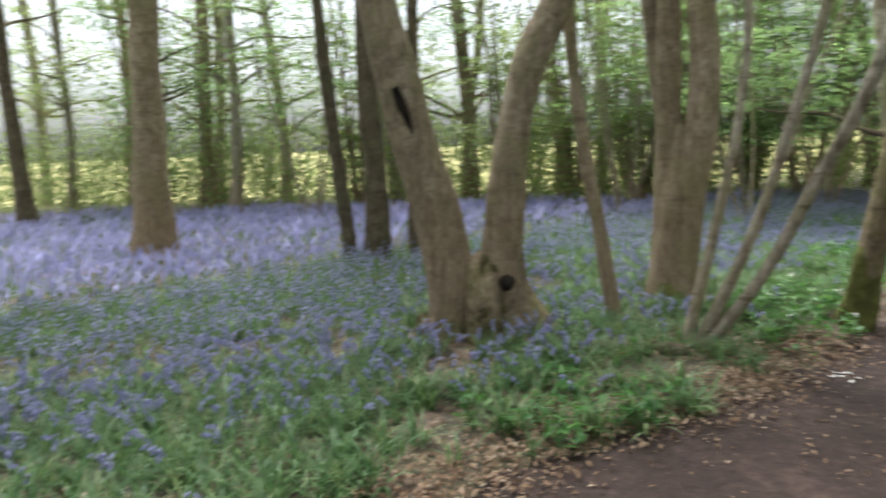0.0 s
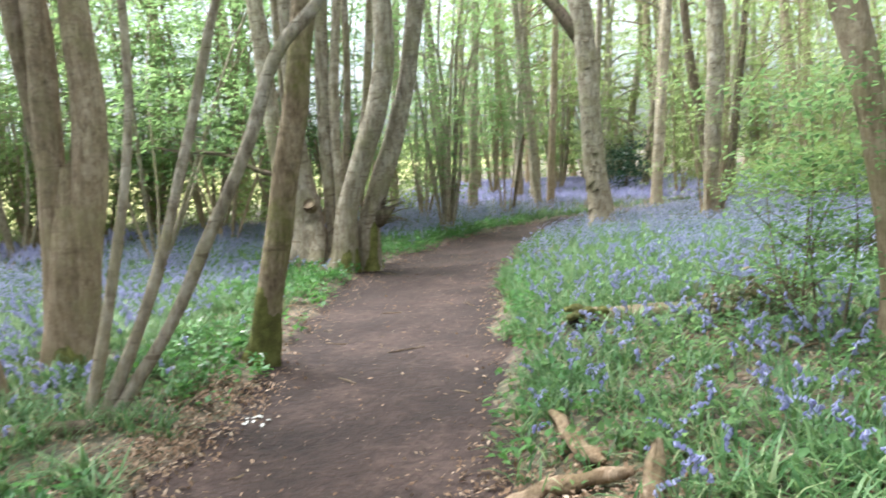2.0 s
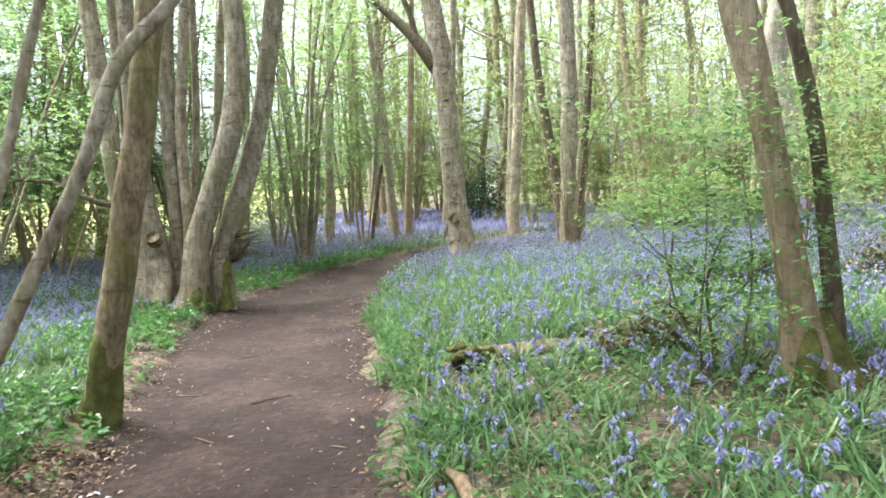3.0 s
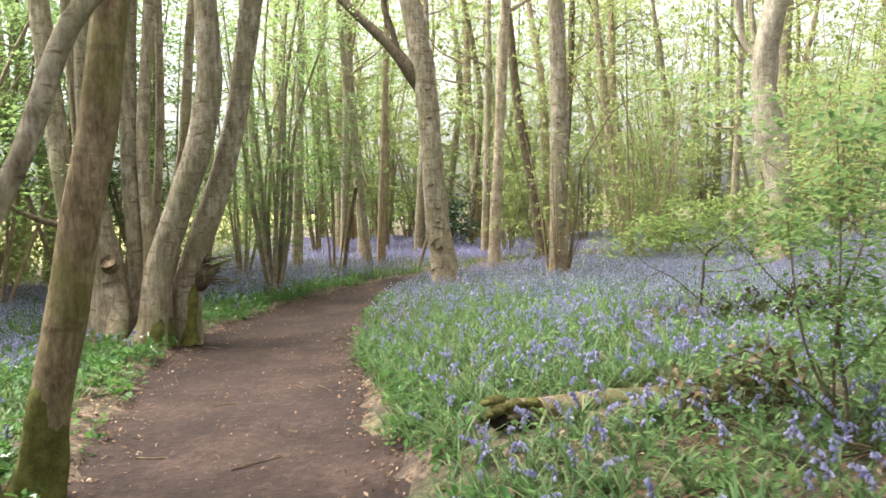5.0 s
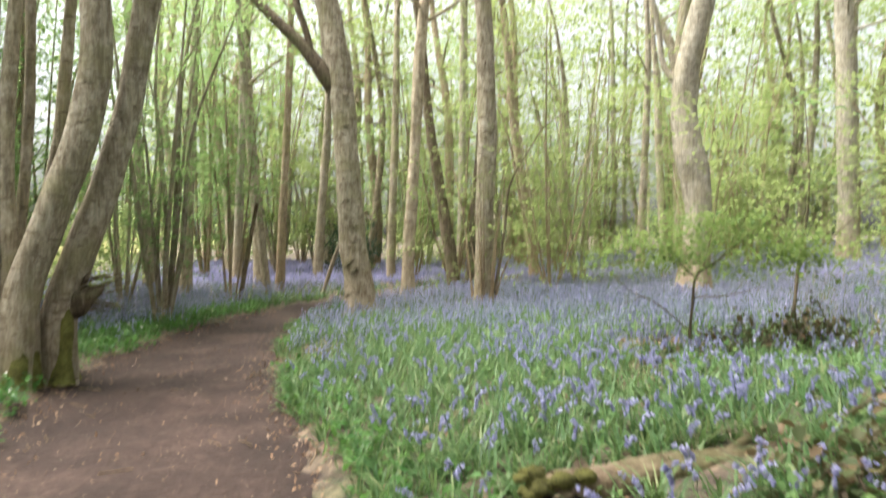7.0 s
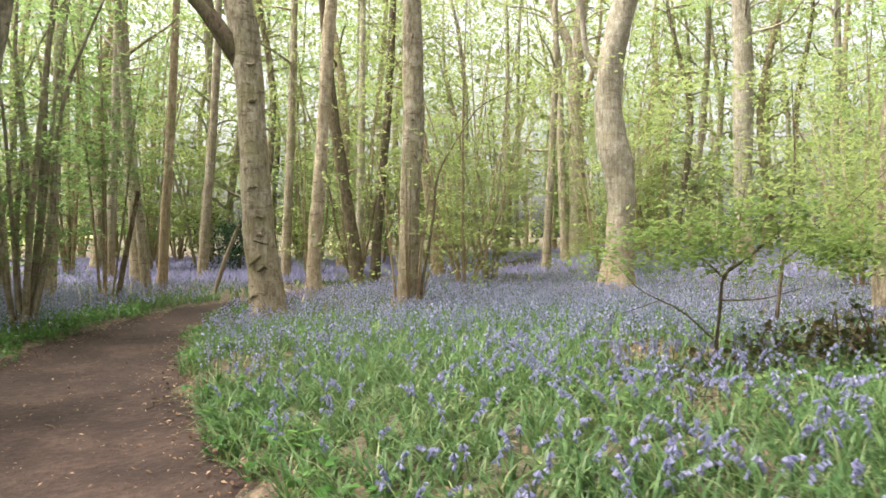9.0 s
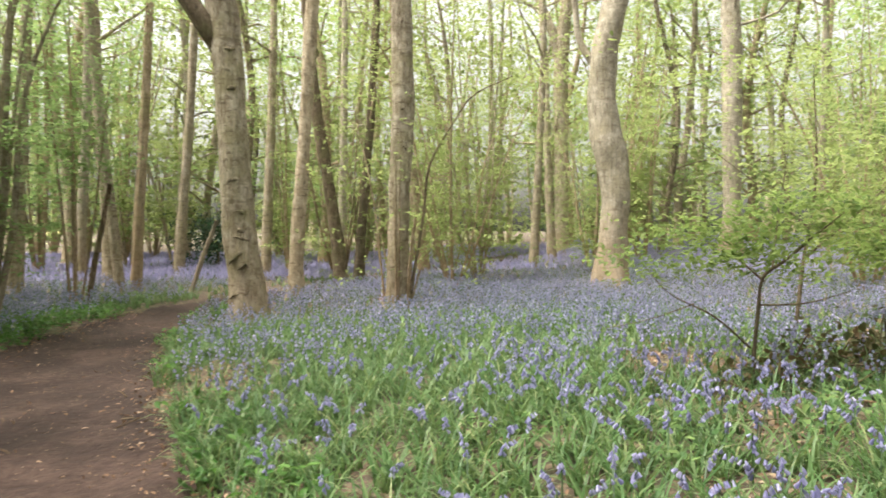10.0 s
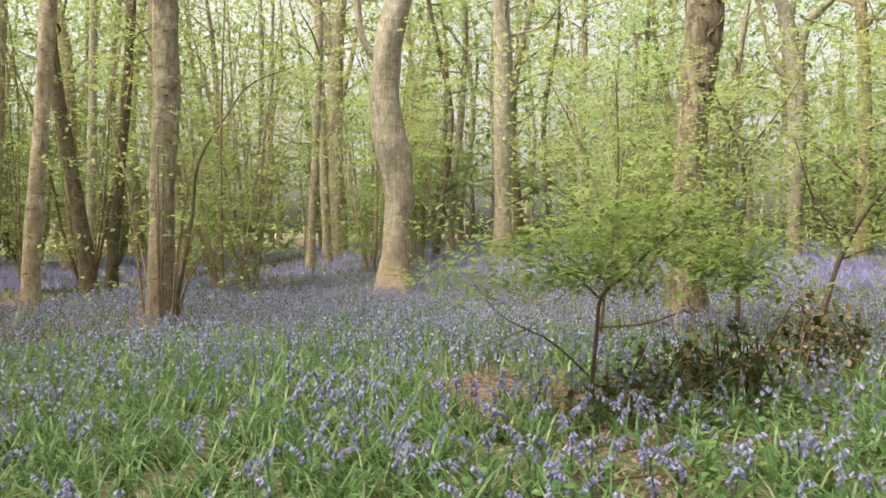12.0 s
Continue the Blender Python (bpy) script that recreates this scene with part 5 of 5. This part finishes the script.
def growing(x, y, rng, inner=0.0, tree_gap=1.0):
    d, side = off_path(x, y)
    fringe = 0.10 + 0.12 * wave(2.2 * x, 2.2 * y, 4.0) + inner
    ok = d > fringe
    u = edge_of_wood(x, y)
    ok &= (u < 18.5 + 1.5 * wave(x, y, 7.0)) | (x > -6.5)
    for fx, fy, fr in FEET:
        ok &= np.hypot(x - fx, y - fy) > fr * tree_gap
    return ok, d, side


def blades(x, y, rng, per, length, width, segs):
    """Arching strap leaves in tufts."""
    n = len(x)
    X, Y = np.repeat(x, per) + rng.normal(0, 0.02, n * per), np.repeat(y, per) + rng.normal(0, 0.02, n * per)
    Z = np.repeat(land(x, y), per) - 0.02
    a = rng.uniform(0, 2 * math.pi, n * per)
    L = length * rng.uniform(0.55, 1.2, n * per)
    W = width * rng.uniform(0.7, 1.3, n * per)
    lean0, lean1 = rng.uniform(0.1, 0.85, n * per), rng.uniform(1.1, 2.6, n * per)
    rows, px, pz = [], np.zeros(n * per), np.zeros(n * per)
    c, s = np.cos(a), np.sin(a)
    for k in range(segs + 1):
        q = k / segs
        w = W * (0.75 + 0.6 * q - 1.25 * q * q) if k < segs else W * 0.08
        cx, cy, cz = X + c * px, Y + s * px, Z + pz
        rows += [np.stack([cx - s * w, cy + c * w, cz], 1), np.stack([cx + s * w, cy - c * w, cz + 0.1 * w], 1)]
        th = lean0 + (lean1 - lean0) * q
        px, pz = px + np.sin(th) * L / segs, pz + np.cos(th) * L / segs
    v = np.stack(rows, 1)
    base = (2 * (segs + 1) * np.arange(n * per))[:, None]
    f = np.concatenate([base + [[2 * k, 2 * k + 1, 2 * k + 3, 2 * k + 2]] for k in range(segs)], 0)
    return v.reshape(-1, 3), f


def flower_stems(x, y, rng, bells, height, detail):
    """Nodding stems and the bells along them: geometry of the stems, geometry of the bells."""
    n = len(x)
    z = land(x, y)
    a = rng.uniform(0, 2 * math.pi, n)
    H = height * rng.uniform(0.7, 1.2, n)
    nod = rng.uniform(0.03, 0.11, n)
    c, s = np.cos(a), np.sin(a)
    lx, ly = rng.normal(0, 0.08, n) * H, rng.normal(0, 0.08, n) * H

    def along(q):
        bend = np.clip((q - 0.6) / 0.4, 0, 1) ** 2
        return np.stack([x + lx * q + c * nod * bend, y + ly * q + s * nod * bend, z + H * (q - 0.14 * bend)], -1)

    stem_rows = []
    w = 0.0035
    for q in (0.0, 0.6, 1.0):
        p = along(q)
        stem_rows += [p + np.stack([-s, c, 0 * s], 1) * w, p - np.stack([-s, c, 0 * s], 1) * w]
    v = np.stack(stem_rows, 1).reshape(-1, 3)
    base = (6 * np.arange(n))[:, None]
    stems = (v, np.concatenate([base + [[0, 1, 3, 2]], base + [[2, 3, 5, 4]]], 0))
    vs, fs = [], []
    count = 0
    for b in range(bells):
        q = (0.60 if detail else 0.52) + (0.40 if detail else 0.48) * (b + rng.uniform(0, 0.6, n)) / bells
        bend = np.clip((q - 0.6) / 0.4, 0, 1) ** 2
        p = np.stack([x + lx * q + c * nod * bend, y + ly * q + s * nod * bend, z + H * (q - 0.14 * bend)], -1)
        ba = a + rng.normal(0, 1.0, n)
        out = np.stack([np.cos(ba), np.sin(ba), rng.uniform(-2.2, -0.5, n)], 1)
        out /= np.linalg.norm(out, axis=1)[:, None]
        u = np.stack([-np.sin(ba), np.cos(ba), 0 * ba], 1)
        w2 = np.cross(out, u)
        size = rng.uniform(0.8, 1.2, n)[:, None] * (0.78 if detail else 1.3)
        p = p + out * 0.008
        if detail:
            rings = [(0.0, 0.0045), (0.026, 0.0105)]
            ring_v = [p + out * (l * size) + (u * math.cos(t) + w2 * math.sin(t)) * (r * size) for l, r in rings for t in (0, 1.571, 3.142, 4.712)]
            vs.append(np.stack(ring_v, 1).reshape(-1, 3))
            base = (8 * np.arange(n))[:, None] + count
            fs += [base + [[4 * k + t, 4 * k + (t + 1) % 4, 4 * k + 4 + (t + 1) % 4, 4 * k + 4 + t]] for k in range(1) for t in range(4)]
            count += 8 * n
        else:
            tip = p + out * 0.024 * size
            mid = p + out * 0.012 * size
            vs.append(np.stack([p, mid + u * 0.010 * size, tip, mid - u * 0.010 * size, mid + w2 * 0.010 * size, mid - w2 * 0.010 * size], 1).reshape(-1, 3))
            base = (6 * np.arange(n))[:, None] + count
            fs += [base + [[0, 1, 2, 3]], base + [[0, 4, 2, 5]]]
            count += 6 * n
    return stems, (np.concatenate(vs), np.concatenate(fs))


def far_spikes(x, y, rng, height):
    """Far flower heads: crossed tapering spikes."""
    n = len(x)
    z = land(x, y)
    H = height * rng.uniform(0.75, 1.2, n)
    a = rng.uniform(0, 3.14, n)
    lean = rng.normal(0, 0.085, (n, 2))
    lo, hi = np.stack([x, y, z + 0.42 * H], 1), np.stack([x + lean[:, 0], y + lean[:, 1], z + H], 1)
    mid = 0.45 * lo + 0.55 * hi
    vs, fs = [], []
    for k, turn in enumerate((0, 1.571)):
        w = np.stack([np.cos(a + turn), np.sin(a + turn), 0.4 * np.sin(5 * a)], 1) * rng.uniform(0.013, 0.028, n)[:, None]
        vs.append(np.stack([lo, mid + w, hi + 0.3 * w, mid - w], 1))
    v = np.concatenate(vs, 1).reshape(-1, 3)
    base = (8 * np.arange(n))[:, None]
    return v, np.concatenate([base + [[0, 1, 2, 3]], base + [[4, 5, 6, 7]]], 0)


def carpet():
    rng = np.random.default_rng(123)
    leaf_geo, stem_geo, bell_geo = [], [], []
    # within reach of the path
    x, y = scatter(rng, 30000, -8, 6.5, -2.0, 17.5)
    ok, d, side = growing(x, y, rng)
    bare = rng.uniform(0, 1, len(x)) < 0.82 * patchy(x, y)
    path_left = (side < 0) & (d < 0.75) & (y > 6.5)
    litter_left = (side < 0) & (d < np.interp(y, [3.6, 4.5], [0.3, 0.9])) & (y < 6.4) & (rng.uniform(0, 1, len(x)) < 0.88)
    near = ok & (d < 4.2) & ~bare & ~path_left & ~litter_left
    leaf_geo.append(blades(x[near], y[near], rng, 8, 0.27, 0.0078, 3))
    mid = ok & (d >= 4.2) & (rng.uniform(0, 1, len(x)) < np.where(x < -4, 0.95, 0.6))
    leaf_geo.append(blades(x[mid], y[mid], rng, 5, 0.27, 0.0115, 2))
    x, y = scatter(rng, 47000, -8, 12.5, -1.0, 26.0)
    ok, d, side = growing(x, y, rng, 0.12)
    thick = np.clip(0.23 + 0.20 * wave(0.8 * x, 0.8 * y, 5.0) + 0.10 * wave(2.7 * x, 2.7 * y, 8.0) + 0.03 * np.clip(d, 0, 8) + np.where(x < -3.5, 0.30, 0) + 0.36 * np.clip((y - 10) / 8, 0, 1) - np.where((side < 0) & (d < 0.9), 0.3, 0), 0.02, 1)
    ok &= rng.uniform(0, 1, len(x)) < thick
    near = ok & (d < 3.2) & (y < 13)
    s, b = flower_stems(x[near], y[near], rng, 10, 0.27, True)
    stem_geo.append(s)
    bell_geo.append(b)
    mid = ok & ~near
    s, b = flower_stems(x[mid], y[mid], rng, 4, 0.34, False)
    stem_geo.append(s)
    bell_geo.append(b)
    # the far carpet
    x, y = scatter(rng, 175000, -24, 42, -3.0, 46)
    inner = (x > -8) & (x < 6.5) & (y < 17.5)
    mid_ground = (x > -8) & (x < 12.5) & (y < 26.0)
    ok, d, side = growing(x, y, rng)
    far = np.hypot(x, y - 7)
    ok &= ~inner & (rng.uniform(0, 1, len(x)) < np.clip(22 / (far + 4), 0.25, 1))
    f = ok & ~mid_ground & (rng.uniform(0, 1, len(x)) < np.clip(0.78 + 0.35 * wave(0.5 * x, 0.5 * y, 6.0), 0.15, 1))
    bell_geo.append(far_spikes(x[f], y[f], rng, 0.33))
    g = ok & (rng.uniform(0, 1, len(x)) < np.where(x < -7, 0.75, 0.24))
    leaf_geo.append(blades(x[g], y[g], rng, 2, 0.26, 0.017, 2))
    # bright grassy verge along the left of the path and under the poles
    vx, vy = scatter(rng, 19000, -7, 0.6, 6.5, 24)
    ok, d, side = growing(vx, vy, rng)
    v = ok & (side < 0) & (d < 2.6 + 0.8 * wave(vx, vy, 2.0)) & (d > 0.3)
    leaf_geo.append(blades(vx[v], vy[v], rng, 3, 0.23, 0.008, 3))
    stuff("bluebell_leaves", joined(leaf_geo), BLADE, "dense arching green strap leaves of bluebells", "foliage")
    stuff("bluebell_stems", joined(stem_geo), STEM, "nodding green bluebell stems", "plants")
    stuff("bluebells", joined(bell_geo), PETAL, "carpet of violet-blue bluebell flowers", "flowers")


carpet()


def leaf_tufts():
    """Single tufts of strap leaves standing in the litter by the path."""
    rng = np.random.default_rng(47)
    for x, y in TUFTS:
        ob = thing("leaf_tuft", x, y, "arching tuft of green strap leaves in leaf litter", "plant", "tufts beside the path")
        n = rng.integers(7, 12)
        v, f = blades(x + rng.normal(0, 0.05, n), y + rng.normal(0, 0.05, n), rng, 5, 0.30, 0.0095, 4)
        part("leaves", (v - np.array(ob.location), f), BLADE, ob)


TUFTS = [(-2.14, 4.86), (-2.85, 5.08), (-2.02, 5.12), (-3.04, 4.73), (-2.51, 5.45), (-3.19, 4.5), (-3.04, 5.51), (-2.02, 5.52), (-2.26, 5.78), (-2.49, 4.53)]
leaf_tufts()


def ground_cover():
    """Leafy green herbs along the left verge, and white anemones in them."""
    rng = np.random.default_rng(44)
    x, y = scatter(rng, 9000, -5, 3, 1.0, 21)
    ok, d, side = growing(x, y, rng, -0.08, 0.6)
    left = ok & (side < 0) & (d < 1.0 + 0.4 * wave(x, y, 3.0)) & (y > 4.2) & ((y > 6.9) | (wave(2.1 * x, 2.1 * y, 1.0) > 0.5)) & (rng.uniform(0, 1, len(x)) > patchy(x, y))
    right = ok & (side > 0) & (d < 0.45) & (rng.uniform(0, 1, len(x)) < 0.5 - 0.5 * patchy(x, y))
    k = left | right
    at = np.stack([x[k], y[k], land(x[k], y[k]) + rng.uniform(0.04, 0.17, k.sum())], 1)
    stuff("ground_herbs", leaves(sprays(at, 7, 0.09, rng, 0.4), 0.07, 0.038, rng, 0.7, True), MERCURY, "low leafy green herbs along the path", "plants")
    p = at[rng.integers(len(at), size=60)]
    p = p[(p[:, 0] < -1.2) & (p[:, 1] > 6.4)] + (0, 0, 0.1)
    stuff("white_flowers", leaves(sprays(p, 5, 0.018, rng, 0.3), 0.028, 0.018, rng, 0.8), WHITE_PETAL, "scattered white anemone flowers in the verge", "flowers")


ground_cover()


def undergrowth():
    """Low dark leafy growth in the bare places on the right of the path."""
    rng = np.random.default_rng(46)
    x, y = scatter(rng, 5200, 0.3, 4.2, 5.0, 11.5)
    ok, d, side = growing(x, y, rng, 0.05, 0.5)
    k = ok & (side > 0) & (rng.uniform(0, 1, len(x)) < 0.05 + 0.35 * patchy(x, y)) & (wave(2.4 * x, 2.4 * y, 6.0) > -0.1)
    at = np.stack([x[k], y[k], land(x[k], y[k]) + rng.uniform(0.03, 0.16, k.sum())], 1)
    stuff("undergrowth", leaves(sprays(at, 8, 0.10, rng, 0.45), 0.045, 0.028, rng, 0.6, True), LEAF_SHADE, "low dark green leafy undergrowth among bluebells", "plants")


undergrowth()


def litter():
    rng = np.random.default_rng(55)
    x, y = scatter(rng, 120000, -7, 6, 0.0, 21)
    d, side = off_path(x, y)
    edge = np.exp(-((d - 0.02) / 0.22) ** 2)
    bare = 0.9 * patchy(x, y)
    strip = 0.5 * ((side < 0) & (d > 0) & (d < 0.8) & (y < 6.6))
    heap = strip + 0.9 * np.exp(-((x + 4.0) ** 2 + (y - 5.2) ** 2) / 0.5) + np.exp(-((x + 3.4) ** 2 + (y - 5.9) ** 2) / 0.9) + np.exp(-((x + 2.9) ** 2 + (y - 6.9) ** 2) / 0.35) + 0.9 * np.exp(-((x - 0.35) ** 2 + (y - 5.2) ** 2) / 0.8)
    p = np.clip(np.where(y < 6.6, 0.75, 0.42) * edge + bare * (d > 0) + heap + 0.12 * (d > 0) + 0.02, 0, 1)
    k = rng.uniform(0, 1, len(x)) < p
    at = np.stack([x[k], y[k], land(x[k], y[k]) + rng.uniform(0.012, 0.035, k.sum())], 1)
    # thick drifts where the path meets the verge by the old tree and round the broken branches
    x, y = scatter(rng, 52000, -4.4, 1.4, 3.4, 7.6)
    d, side = off_path(x, y)
    drift = np.where(side < 0, np.exp(-((d - 0.16) / 0.26) ** 2), 0.9 * np.exp(-((x - 0.25) ** 2 + (y - 5.35) ** 2) / 0.35) * (d > -0.28)) * np.clip(0.75 + 0.4 * wave(3 * x, 3 * y, 2.0), 0, 1)
    k = rng.uniform(0, 1, len(x)) < np.clip(drift, 0, 1)
    at = np.concatenate([at, np.stack([x[k], y[k], land(x[k], y[k]) + rng.uniform(0.012, 0.045, k.sum())], 1)])
    stuff("leaf_litter", leaves(at, 0.038, 0.021, rng, 0.72), LITTER, "dry brown fallen leaves along the path edges", "leaves")
    x, y = scatter(rng, 26000, -4, 2.5, 0.5, 20)
    d, side = off_path(x, y)
    k = (d < 0.05) & (rng.uniform(0, 1, len(x)) < 0.16 + 0.12 * np.exp(-((d + 0.1) / 0.3) ** 2))
    at = np.stack([x[k], y[k], land(x[k], y[k]) + 0.012], 1)
    stuff("wood_chips", leaves(at, 0.019, 0.007, rng, 0.98), CHIP, "small pale chips and petals trodden into the path", "chips")
    at = np.array([(-1.74, 6.82, 0.0)]) + rng.normal(0, 1, (9, 3)) * (0.05, 0.05, 0.0)
    at[:, 2] = land(at[:, 0], at[:, 1]) + 0.015
    stuff("pale_shavings", leaves(at, 0.042, 0.03, rng, 0.9, True), WHITE_PETAL, "little heap of pale wood shavings at the path edge", "chips")


litter()
